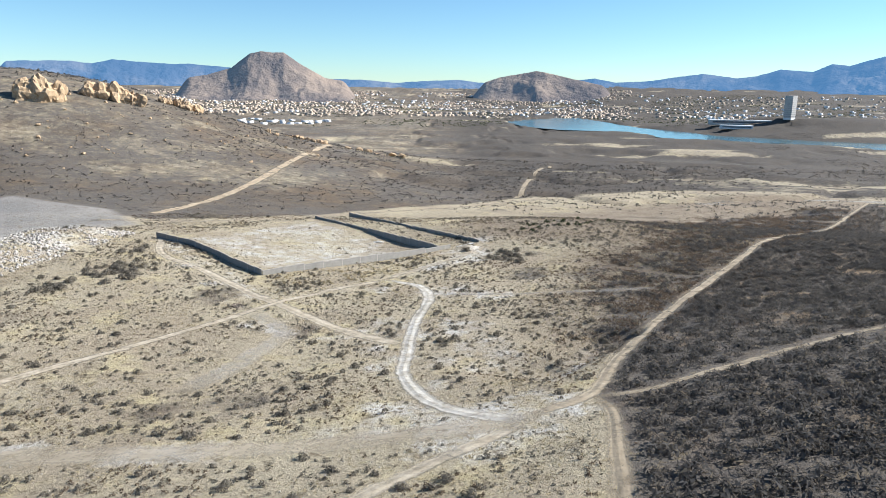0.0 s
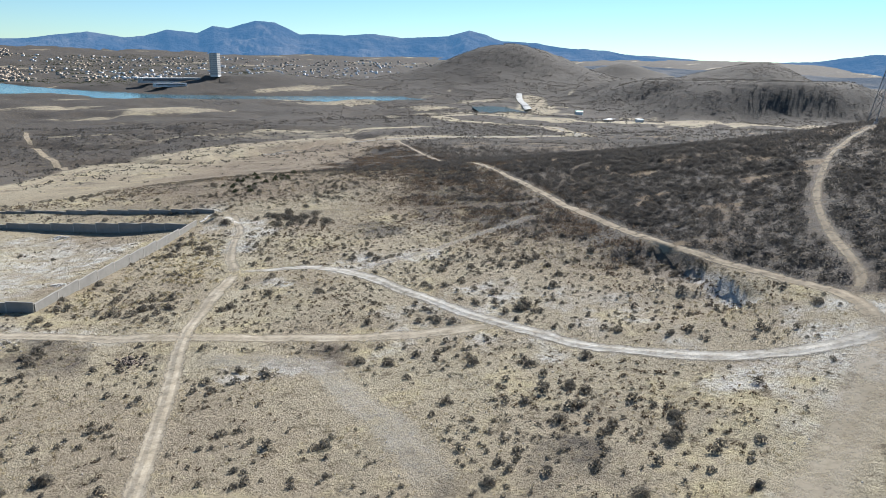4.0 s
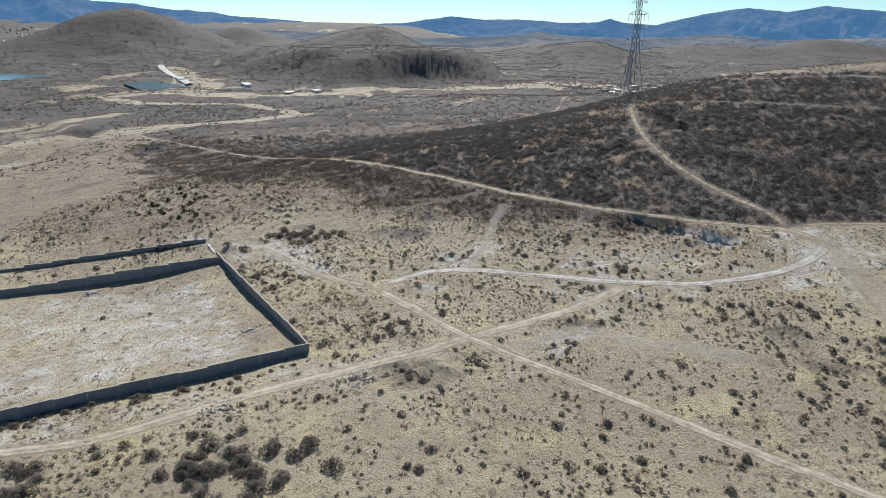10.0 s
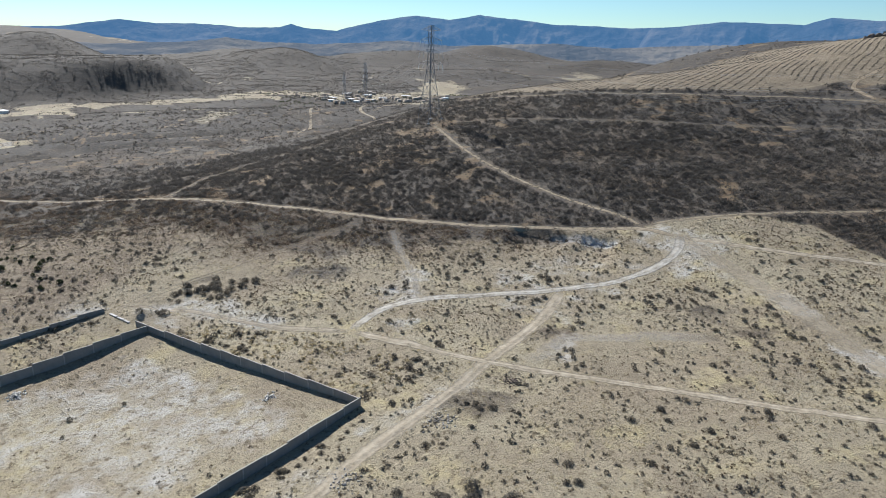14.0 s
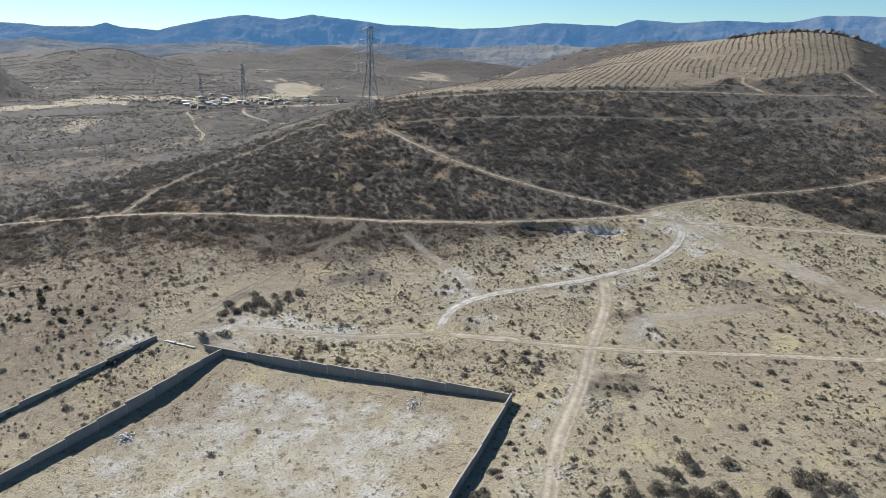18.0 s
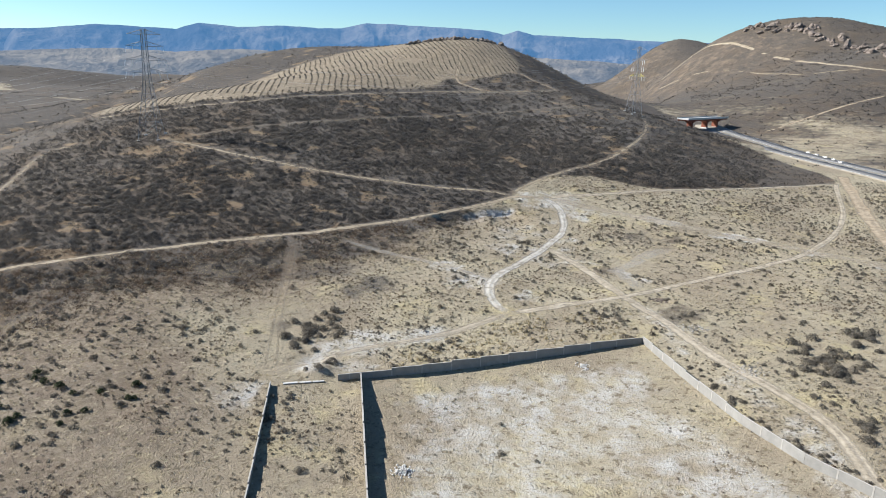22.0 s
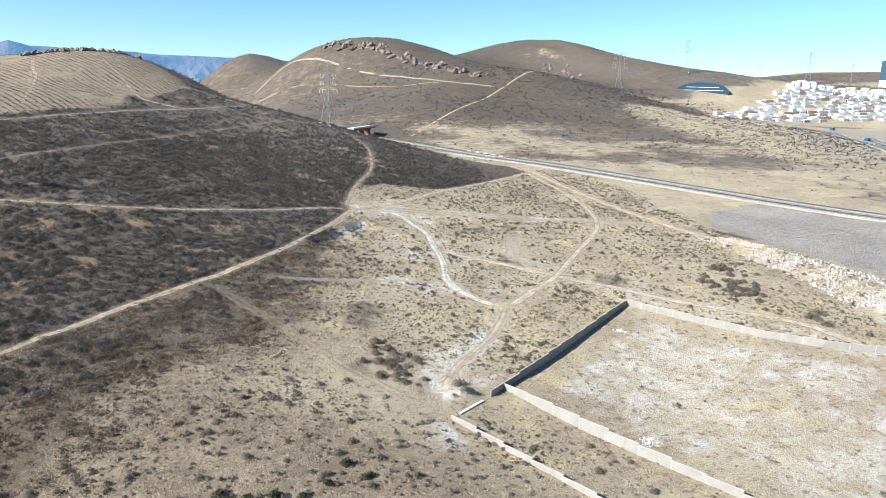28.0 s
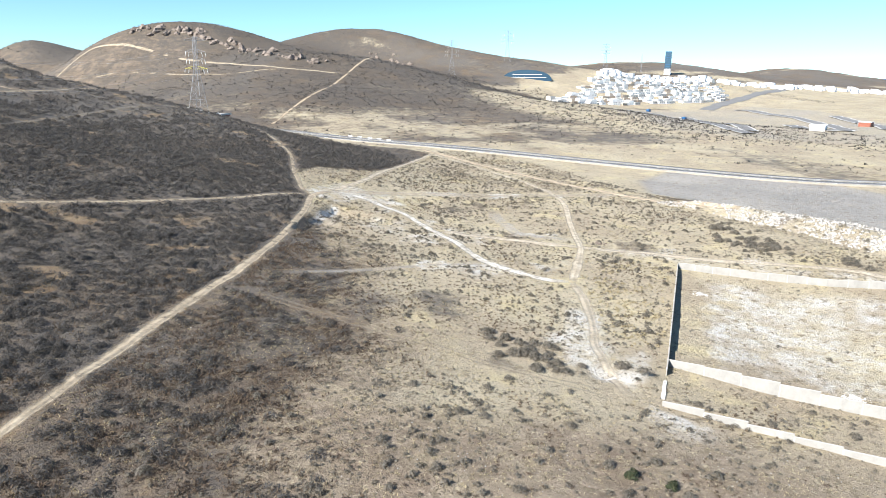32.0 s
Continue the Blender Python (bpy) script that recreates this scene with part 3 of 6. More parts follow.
CHALK_TRACK = [(12, 76.5), (4, 81), (-2.5, 92.4), (-5.6, 104), (-5, 111.5), (-5.2, 124), (-4.2, 138), (-2.2, 150), (-3.2, 158.5), (-6.4, 165.8), (-11.9, 171.5), (-14.9, 173)]
WALL_PATH = [(-14.9, 173), (-10.5, 183), (-5, 191.7), (0.2, 199), (5.5, 205.2), (8.1, 210.6), (12.5, 219), (14.5, 225)]
CROSS_TRACK = [(-5.6, 119), (-18, 128), (-28, 138.5), (-38, 149.5), (-48.5, 159), (-57.5, 170.5), (-67, 180), (-76.5, 187.5), (-84.5, 196.5), (-90, 213), (-97.2, 232.2)]
WEST_TRACK = [(-14.9, 173), (-25, 162.5), (-37.5, 149), (-47, 133.5), (-56, 119.5), (-67.5, 103), (-78, 86), (-88.6, 47.4), (-91, 12.6), (-89.5, -25), (-88.6, -48)]
CHALK_ROAD = [(12, 76.5), (-7, 74.3), (-27, 73.5), (-46.3, 74.5), (-64.7, 76), (-80, 79.5), (-100, 83.7), (-115, 88)]
OCHRE_ROAD = [(-92, -70), (-95.5, -28), (-99, 16), (-103, 50), (-108.5, 86), (-114.5, 118), (-118, 139)]
NORTH_TRACK = [(-135, 255), (-100, 268), (-81, 284), (-58, 305), (-33, 336), (-8, 360), (14.8, 382), (38, 408), (54, 425), (74, 431), (105, 449), (147, 463), (193, 464), (235, 461), (300, 442), (368.1, 412)]
NW_ROAD = [(-127.8, 290.7), (-117, 345), (-115, 397), (-113.5, 459), (-111, 563), (-113, 660)]
R9_TRACK = [(41.4, 424.8), (48.9, 462), (56, 510), (77, 608), (99, 683)]
TERRACE_TRACK = [(242, 95), (210, 79), (177.5, 53.5), (153.3, 15), (140, -21), (126.5, -57.5), (98.7, -88.4), (72.7, -121)]
MID_TRACK = [(164, 105.6), (149, 84.4), (124.4, 54.2), (109.2, 17.5), (93.7, -37), (64, -80), (27, -108)]
NOSE_TRACK = [(118, 230), (148, 214.5), (176, 189), (197, 163), (221, 136), (205, 125)]
GRASS_TRACK = [(61, 162.2), (52, 174.4), (38.5, 194), (24.7, 213), (15.8, 225)]
FAINT_TRACK = [(-39.6, 140.4), (-33.3, 133.2), (-29.7, 126.9), (-32.4, 120.6), (-34.2, 108.9), (-38.7, 99)]
CHALK_CUT = [(48.6, 153), (29.7, 153.9), (10.8, 153), (-0.9, 155.7)]
CLEAR_A = [(107, -80.5), (119, -81.5), (132, -85), (146, -122), (164, -157), (175, -180)]
CLEAR_B = [(166, -14), (172, -34), (185, -92), (200, -130), (212, -169)]
CLEAR_C = [(114, -147.5), (94, -134.7), (72, -119)]
PLAIN_A = [(320, 172), (387, 159), (450, 156), (560, 150), (700, 120)]
PLAIN_B = [(330, 108), (423, 104), (480, 112), (560, 95), (700, 60), (860, 60), (960, 40)]
CLEARING = [(250, 88), (216, 71), (183, 46), (160, 9), (147, -24), (133.5, -60), (137, -88), (125, -92), (118, -115), (113, -147), (121, -172), (148, -205), (178, -228), (216, -225), (245, -205), (270, -150), (298, -60), (285, 40)]
SCRUB_EAST = EAST_TRACK[1:] + [(540, 432), (684, 0), (468, -468), (108, -387), (20, -243), (-13.5, -170), (-40, -135), (-88, -60)] + [(p[0], p[1]) for p in Q_TRACK[:2:-1]] + [(-16, 36), (4, 38), (16, 47), (21, 64), (23, 76)]
SCRUB_FOOT = [(34.2, 115.2), (37, 146), (54, 180), (69, 207.9), (76, 232), (88, 272), (125, 312), (215, 384), (184.5, 310.5), (148.5, 270), (117.9, 229.5), (98.1, 207), (72, 170.1), (45.9, 130.5)]
HIGHWAY = [(60, -504), (42, -378), (18, -285), (-14, -222), (-52, -152), (-88, -112), (-118, -76), (-151, -25), (-175, 14), (-195, 48), (-225, 88), (-261, 112), (-342, 150), (-504, 207)]
GREY_PAD = [(-127.8, 82.8), (-148.5, 54), (-184.5, 40.5), (-225, 90), (-235.8, 171), (-203.4, 315.9), (-144, 288), (-115.2, 250.2), (-126, 235.8), (-148.5, 211.5), (-148.5, 162), (-136.8, 117)]
RUBBLE = [(-108.9, 106.2), (-122.4, 115.2), (-131.4, 144), (-140.4, 180), (-144, 220.5), (-126.9, 232.2), (-104.4, 225), (-105.3, 197.1), (-109.8, 164.7)]
C1, C2, C4 = Vector((-47.7, 175.1)), Vector((-1.3, 217.5)), Vector((11.8, 229.2))
C5, C6 = Vector((-57.4, 295.8)), Vector((-44.6, 310.2))
WEST_WALL = [C1, Vector((-59, 188)), Vector((-70.5, 201.3)), Vector((-80.5, 210.5)), Vector((-94, 218.3))]
YARD = [tuple(C1), tuple(C2), tuple(C5)] + [tuple(p) for p in WEST_WALL[:0:-1]]


VALLEY = [(156, 434), (233, 434), (301, 426), (345, 385), (396, 368), (470, 405), (548, 491), (500, 590), (540, 660)]
VALLEY_B = [(640, 600), (655, 530), (690, 470), (740, 440), (850, 480), (905, 390), (970, 270), (1010, 190)]
VALLEY_C = [(560, 700), (620, 650), (700, 640), (800, 690), (930, 790), (1060, 900)]
VALLEY_D = [(1040, 240), (1150, 180), (1000, 60), (1100, -120), (1300, -160)]
ESTATE = [(-400, -362), (-700, -362), (-880, -440), (-890, -620), (-690, -575), (-460, -515)]
PLOTS = [(-452, -349), (-718, -336), (-717, -251), (-631, -106), (-423, 13), (-353, -49), (-342, -105), (-431, -277)]
def ochre(x, y):
    """Spots of bare ochre grass in the scrub."""
    spot = 0.9 * smooth(0.55, 0.66, grain(x, y, 8, 5, 61, 0.65)) * smooth(0.42, 0.58, grain(x, y, 60, 3, 62))
    knoll = smooth(26, 4, np.hypot(x - 168, y - 117)) * smooth(0.35, 0.55, grain(x, y, 9, 4, 63))
    cut = smooth(4.5, 1.5, near_line(x, y, [(30.5, 48), (38, 43), (45, 37)])) * smooth(0.4, 0.55, grain(x, y, 6, 3, 64))
    return np.clip(np.maximum(np.maximum(spot, knoll), cut) + 0.55 * smooth(0.52, 0.7, grain(x, y, 7, 5, 65, 0.65)) * smooth(42, 12, near_line(x, y, TOWER_TRACK[2:])), 0, 1)


HIGH_ROAD = [(110, -640), (75, -652), (52, -648), (-10, -590), (-76, -504), (-113, -441), (-170, -420)]
LOW_ROAD = [(103, -600), (33, -579.5), (-32, -507.8), (-64.6, -459.8), (-113, -441)]
RIDGE_ROAD = [(-46, -229), (-65, -262), (-85, -290), (-136, -360), (-185, -430), (-212, -466), (-273, -560), (-330, -668)]


def roughness(x, y):
    """Small relief on the bare land: hummocks near by, gullies and crags on the hills."""
    r = np.hypot(x, y - 150)
    z = (grain(x, y, 9, 3, 3) - 0.5) * 0.8 * smooth(700, 300, r)
    hill = smooth(350, 650, r)
    ridged = 1 - np.abs(grain(x, y, 190, 5, 11) * 2 - 1)
    z = z + hill * (ridged - 0.72) * (8 + 6 * smooth(900, 2200, r))
    gully = 1 - np.abs(grain(x, y, 120, 3, 19) * 2 - 1)
    z = z - 4.0 * smooth(0.86, 0.99, gully) * smooth(230, 330, r) * smooth(200, 320, x + 0.8 * y - 60)
    z = z + smooth(1500, 2600, r) * (grain(x, y, 900, 4, 23) - 0.5) * 20 * smooth(200, -600, y - 0.2 * x)
    return z


def height(x, y):
    """Height of the finished ground."""
    x, y = np.asarray(x, float), np.asarray(y, float)
    z = land(x, y) + roughness(x, y)
    # graded beds
    d = near_line(x, y, HIGHWAY)
    z = np.where(d < 60, z + (land(x, y) - 0.2 - z) * smooth(40, 15, d), z)
    d = inside(x, y, GREY_PAD)
    z = z + (-1.0 - 0.02 * (y - 135) - z) * smooth(14, -10, d) * smooth(12, 40, near_line(x, y, HIGHWAY))
    d = inside(x, y, YARD)
    z = z + (land(x, y) + (grain(x, y, 6, 3, 5) - 0.5) * 0.25 - z) * smooth(6, -2, d)
    # the cut bank below the junction
    u, v = (x - 17.7) * 0.633 + (y - 92.6) * 0.774, (y - 92.6) * 0.633 - (x - 17.7) * 0.774
    z = z - (2.1 - 0.8 * smooth(4, 1, np.abs(u - 12))) * smooth(-0.6, 0.9, v + 0.7 * (grain(x, y, 6, 2, 8) - 0.5)) * smooth(24, 3, v) * smooth(-2, 2, u) * smooth(34, 28, u)
    # chalk heap and pit by the gap in the wall
    z = z + 1.3 * np.exp(-((x - 7.5) ** 2 + (y - 219.5) ** 2) / 7) - 1.1 * np.exp(-((x - 12) ** 2 + (y - 216) ** 2) / 6)
    # crest of the rubble bank
    d = inside(x, y, RUBBLE)
    z = z + 3.2 * smooth(2, -12, d)
    return z


def axis(lo, hi, step, far, growth):
    a = list(np.arange(lo, hi + step / 2, step))
    s, up = step, [a[-1]]
    while up[-1] < far:
        s *= growth
        up.append(up[-1] + s)
    s, down = step, [a[0]]
    while down[-1] > -far:
        s *= growth
        down.append(down[-1] - s)
    return np.array(down[:0:-1] + a + up[1:])


def build_ground():
    gx, gy = axis(-140, 120, 1.6, 4700, 1.025), axis(40, 290, 1.6, 4800, 1.025)
    x, y = np.meshgrid(gx, gy)
    z = height(x, y)
    n, m = x.shape
    i = (np.arange(n - 1)[:, None] * m + np.arange(m - 1)[None]).ravel()
    ob = mesh_object("ground", np.stack([x, y, z], -1).reshape(-1, 3), np.stack([i, i + 1, i + m + 1, i + m], 1), MAT["ground"], True)
    r = np.hypot(x, y - 150)
    scrub = smooth(3, -3, inside(x, y, SCRUB_EAST)) + 0.8 * smooth(12, -14, inside(x, y, SCRUB_FOOT) - 7 + 28 * (grain(x, y, 22, 5, 2) - 0.5))
    scrub = scrub * smooth(-4, 1, inside(x, y, CLEARING))
    mottle = 0.55 * smooth(0.38, 0.62, grain(x, y, 110, 5, 31)) + 0.45 * smooth(0.40, 0.58, grain(x, y, 38, 4, 35))
    line_y = np.interp(x, [p[0] for p in NORTH_TRACK], [p[1] for p in NORTH_TRACK])
    hillside = smooth(60, -80, x) * smooth(300, 420, y)
    north = smooth(4, 22, y - line_y) * (1 - 0.25 * hillside)
    south = smooth(-130, -200, y + 0.55 * x)
    west = smooth(0.5, 0.62, grain(x, y, 70, 4, 33)) * smooth(-120, -180, x)
    scrub = np.maximum(scrub, np.maximum(north * 0.95 * (0.65 + 0.35 * mottle), south * 0.8 * (0.45 + 0.55 * mottle)))
    scrub = np.maximum(scrub, np.maximum(smooth(330, 480, r) * (0.78 + 0.22 * mottle) * (1 - 0.22 * south * (x < 260)) * (1 - 0.2 * smooth(300, 420, y) * smooth(600, 300, x)) * (1 - 0.2 * hillside), west * 0.5))
    scrub = scrub * (1 - 0.6 * smooth(0.61, 0.72, grain(x * 0.3 + y * 0.1, y, 60, 5, 37, 0.6)) * smooth(330, 500, r))
    scrub = np.maximum(scrub, smooth(0.66, 0.8, grain(x, y, 26, 4, 41)) * 0.5 * smooth(420, 300, r))
    for _l, _w in ((VALLEY, 14), (VALLEY_B, 28), (VALLEY_C, 26), (VALLEY_D, 40)):
        scrub = scrub * (1 - 0.95 * smooth(1.25, 0.6, near_line(x, y, _l) / _w + 0.9 * (grain(x, y, 60, 4, 39) - 0.5)))
    scrub = scrub * (1 - 0.8 * smooth(12, -12, inside(x, y, ESTATE))) * (1 - 0.7 * smooth(-250, -330, x) * smooth(-420, -370, y + 0.1 * x) * smooth(300, 150, y))
    scrub = scrub * (1 - 0.75 * smooth(-560, -640, x) * smooth(-660, -560, y + 0.05 * x) * smooth(300, 150, y))
    scrub = np.maximum(scrub, (0.7 + 0.25 * mottle) * smooth(-330, -430, y + 0.2 * x) * smooth(-360, -250, x) * (x < 330))
    scrub = np.maximum(scrub, 0.95 * np.clip(smooth(6, 24, bumps(x, y, HILLS_FAR)) + smooth(40, -40, inside(x, y, MESA)), 0, 1))
    yard_w = smooth(14, 0, inside(x, y, PLOTS))
    scrub = scrub * (1 - yard_w)
    layer(ob, "scrub", np.clip(scrub, 0, 1))
    chalk = smooth(45, 5, near_line(x, y, CHALK_TRACK + WALL_PATH)) * smooth(0.45, 0.7, grain(x, y, 16, 4, 51)) * 0.6
    chalk = np.maximum(chalk, 0.6 * smooth(12, 2, near_line(x, y, CHALK_CUT)) * smooth(0.4, 0.65, grain(x, y, 7, 3, 52)))
    chalk = np.maximum(chalk, smooth(2, -10, inside(x, y, YARD)) * (0.40 + 0.30 * grain(x * 0.4 + y * 0.3, y, 9, 5, 53, 0.65)))
    chalk = np.maximum(chalk, smooth(9, 2, near_line(x, y, CHALK_ROAD)) * (0.15 + 0.45 * smooth(0.45, 0.6, grain(x, y, 9, 3, 54))))
    chalk = np.maximum(chalk, smooth(1, -4, inside(x, y, RUBBLE)) * (0.25 + 0.5 * grain(x, y, 9, 3, 58)))
    u, v = (x - 17.7) * 0.633 + (y - 92.6) * 0.774, (y - 92.6) * 0.633 - (x - 17.7) * 0.774
    chalk = np.maximum(chalk, smooth(-1.2, 0.2, v) * np.maximum(smooth(3.5, 1.5, v), 0.55 * smooth(14, 3, v)) * smooth(-4, 2, u) * smooth(40, 30, u))
    chalk = np.maximum(chalk, 0.52 * smooth(42, 18, np.hypot(x - 10, y - 124)) * smooth(0.40, 0.62, grain(x, y, 12, 4, 57)))
    chalk = np.maximum(chalk, 0.55 * smooth(9, 2, near_line(x, y, [(-45, 156), (-54, 168), (-67, 184), (-79, 200), (-88, 216)])) * smooth(0.3, 0.55, grain(x, y, 9, 4, 59)))
    chalk = np.maximum(chalk, 0.62 * smooth(12, 2, near_line(x, y, [(-4, 192), (6, 202), (12, 210), (10, 218)]) + 8 * (grain(x, y, 9, 4, 60) - 0.5)))
    chalk = np.maximum(chalk, smooth(13, 3, np.hypot(x - 10, y - 218)) * 0.5)
    chalk = np.maximum(chalk, 0.62 * smooth(6, 1.5, near_line(x, y, [(-29.5, 128), (-35, 131.5), (-39, 133.6)])))
    chalk = np.maximum(chalk, 0.55 * smooth(15, 4, near_line(x, y, [(16, 79), (4, 70)])) * smooth(0.3, 0.5, grain(x, y, 7, 3, 50)))
    layer(ob, "chalk", chalk * (inside(x, y, SCRUB_EAST) > -1))
    rust = ochre(x, y) * smooth(3, -3, inside(x, y, SCRUB_EAST)) + 0.45 * smooth(5, -5, inside(x, y, SCRUB_FOOT) - 4) * smooth(0.4, 0.6, grain(x, y, 9, 4, 67))
    rust = rust + 0.26 * smooth(-190, -320, y + 0.55 * x) * smooth(0.42, 0.66, grain(x, y, 80, 5, 69, 0.6)) * (x < 300)
    layer(ob, "ochre", rust)
    layer(ob, "rust", np.clip(rust, 0, 1))
    layer(ob, "red", smooth(30, 2, inside(x, y, SCRUB_FOOT) + 24 * (grain(x, y, 26, 4, 6) - 0.5) - 60 * smooth(212, 250, y)) * (inside(x, y, SCRUB_EAST) > -1))
    layer(ob, "dense", np.clip(smooth(6, 24, bumps(x, y, HILLS_FAR)) + smooth(40, -40, inside(x, y, MESA)) + 0.85 * smooth(280, 360, r) * np.maximum(smooth(-60, 60, x) * smooth(-300, -200, y), 0.6 * smooth(-200, -300, y) * smooth(-420, -300, x)), 0, 1))
    layer(ob, "till", smooth(3, -3, inside(x, y, CLEARING) + 5 * (grain(x, y, 12, 3, 71) - 0.5)))
    layer(ob, "grey", np.maximum(smooth(3, -3, inside(x, y, GREY_PAD)), 0.65 * smooth(12, -6, inside(x, y, PLOTS)) * (0.55 + 0.45 * smooth(0.4, 0.6, grain(x, y, 60, 3, 47)))))
    gz, gxx = np.gradient(z, gy, axis=0), np.gradient(z, gx, axis=1)
    layer(ob, "rock", smooth(0.30, 0.7, np.hypot(gz, gxx)) * smooth(250, 400, r) * (1 - 0.85 * smooth(6, 24, bumps(x, y, HILLS_FAR))) * smooth(0, 60, inside(x, y, MESA) - 20))
    return tagged(ob, "dry grassland and dark scrub hills with pale bare earth", "ground", kind="structure")


build_ground()


def ribbon(name, line, width, mat, label, wear=1.0, lift=0.05, category="dirt track", wobble=0.6):
    """A worn track laid on the ground along a smoothed line."""
    p = np.array(line, float)
    for _ in range(3):  # corner cutting
        q = np.empty((2 * len(p) - 2, 2))
        q[0::2], q[1::2] = p[:-1] * 0.75 + p[1:] * 0.25, p[:-1] * 0.25 + p[1:] * 0.75
        p = np.vstack([p[:1], q, p[-1:]])
    s = np.r_[0, np.cumsum(np.hypot(*np.diff(p, axis=0).T))]
    t = np.arange(0, s[-1], 1.2 if s[-1] < 500 else 3.0)
    p = np.stack([np.interp(t, s, p[:, 0]), np.interp(t, s, p[:, 1])], 1)
    d = np.gradient(p, axis=0)
    d /= np.hypot(*d.T)[:, None] + 1e-9
    side = np.stack([-d[:, 1], d[:, 0]], 1)
    w = width / 2 * (1 + wobble * (grain(t, t * 0 + width, 14, 3, int(abs(p[0, 0])) + 3) - 0.5))
    p = p + side * ((grain(t, t * 0 + 7, 25, 2, int(abs(p[0, 1]))) - 0.5) * 0.8)[:, None]
    us = np.array([-1.25, -0.9, -0.62, -0.47, -0.3, 0.0, 0.3, 0.47, 0.62, 0.9, 1.25])
    dip = np.array([0, 0, -0.01, -0.035, 0, 0.015, 0, -0.035, -0.01, 0, 0])
    xy = p[:, None, :] + side[:, None, :] * (us[None, :, None] * w[:, None, None])
    z = height(xy[..., 0], xy[..., 1]) + lift + dip[None]
    # stand clear of the ground mesh where it is coarser than the track
    z[:, 1:-1] = np.maximum(z[:, 1:-1], 0.5 * (z[:, :-2] + z[:, 2:]) - 0.02)
    n, m = xy.shape[:2]
    i = (np.arange(n - 1)[:, None] * m + np.arange(m - 1)[None]).ravel()
    ob = mesh_object(name, np.concatenate([xy, z[..., None]], -1).reshape(-1, 3), np.stack([i, i + m, i + m + 1, i + 1], 1), mat, True)
    layer(ob, "across", np.repeat(np.abs(us)[None], n, 0))
    fade = np.minimum(1, np.minimum(t - t[0], t[-1] - t) / 6 + 0.25)
    layer(ob, "wear", np.repeat((fade * wear)[:, None], m, 1))
    return tagged(ob, label, category, kind="structure")


TRACKS = [
    ("dirt_track", EAST_TRACK, 2.6, "track", "worn earth track along the edge of the dark scrub", 0.95),
    ("dirt_track", TOWER_TRACK, 1.9, "track", "stony earth track climbing through dark scrub to a pylon", 0.75),
    ("dirt_track", PB_TRACK, 2.3, "track", "narrow earth track through dark scrub to a pylon", 0.7),
    ("dirt_track", Q_TRACK, 2.6, "pale_track", "pale earth track along the foot of the scrub hill", 0.9),
    ("chalk_track", CHALK_TRACK, 2.9, "chalk_track", "white chalky double-rut track winding through dry grass", 1.0),
    ("footpath", WALL_PATH, 2.4, "pale_track", "faint pale path toward the wall corner", 0.75),
    ("dirt_track", CROSS_TRACK, 3.4, "pale_track", "pale double-rut track through dry grass past the wall", 0.9),
    ("dirt_track", WEST_TRACK, 2.5, "pale_track", "pale double-rut track crossing the dry grassland", 0.95),
    ("chalk_road", CHALK_ROAD, 5.5, "pale_track", "broad pale graded dirt road, half grown over", 0.55),
    ("ochre_road", OCHRE_ROAD, 6.0, "ochre_track", "broad ochre graded earth road beside the grassland", 1.0),
    ("dirt_track", NORTH_TRACK, 3.4, "track", "earth track running round the north of the walled yard", 0.95),
    ("dirt_track", NW_ROAD, 6.5, "ochre_track", "broad tan earth road running toward the rocky hill", 0.95),
    ("dirt_track", R9_TRACK, 5.0, "track", "short earth track climbing out of dark scrub", 0.9),
    ("dirt_track", TERRACE_TRACK, 2.6, "track", "graded track along the lower edge of the cleared hilltop", 0.75),
    ("dirt_track", MID_TRACK, 1.8, "track", "faint track across the dark scrub slope", 0.5),
    ("dirt_track", NOSE_TRACK, 2.6, "track", "thin track round the nose of the hill", 0.6),
    ("wheel_rut", [(x - 0.7, y - 0.5) for x, y in GRASS_TRACK], 0.8, "track", "faint wheel rut through dry grass", 0.22),
    ("wheel_rut", [(x + 0.7, y + 0.5) for x, y in GRASS_TRACK], 0.8, "track", "faint wheel rut through dry grass", 0.22),
    ("dirt_track", HIGH_ROAD, 5.0, "track", "pale bulldozed track across the rocky southern hill", 0.95),
    ("dirt_track", LOW_ROAD, 3.5, "track", "lower pale track across the rocky southern hill", 0.8),
    ("dirt_track", RIDGE_ROAD, 3.2, "ochre_track", "tan track climbing from the highway to the ridge", 0.95),
    ("chalk_patch", FAINT_TRACK, 4.5, "chalk_track", "faint chalky scrape in the dry grass", 0.35),
    ("chalk_patch", CHALK_CUT, 2.2, "chalk_track", "washed-out chalky gully in the grass", 0.32),
    ("dirt_track", CLEAR_A, 3.2, "ochre_track", "tan track climbing over the cleared hilltop", 0.8),
    ("dirt_track", CLEAR_B, 3.2, "ochre_track", "tan track slanting across the cleared hilltop", 0.7),
    ("dirt_track", CLEAR_C, 3.2, "ochre_track", "short tan track at the edge of the clearing", 0.8),
    ("dirt_track", PLAIN_A, 4.0, "track", "pale earth track over the scrub plain", 0.8),
    ("dirt_track", PLAIN_B, 4.5, "track", "winding pale earth track down to the hamlet", 0.85),
    ("river_bed", VALLEY[:7], 9.0, "chalk_track", "pale dry river bed winding across the valley floor", 0.7),
]
for _name, _line, _w, _m, _label, _wear in TRACKS:
    ribbon(_name, _line, _w, MAT[_m], _label, _wear, lift=0.05 + 0.012 * (TRACKS.index((_name, _line, _w, _m, _label, _wear)) % 5))

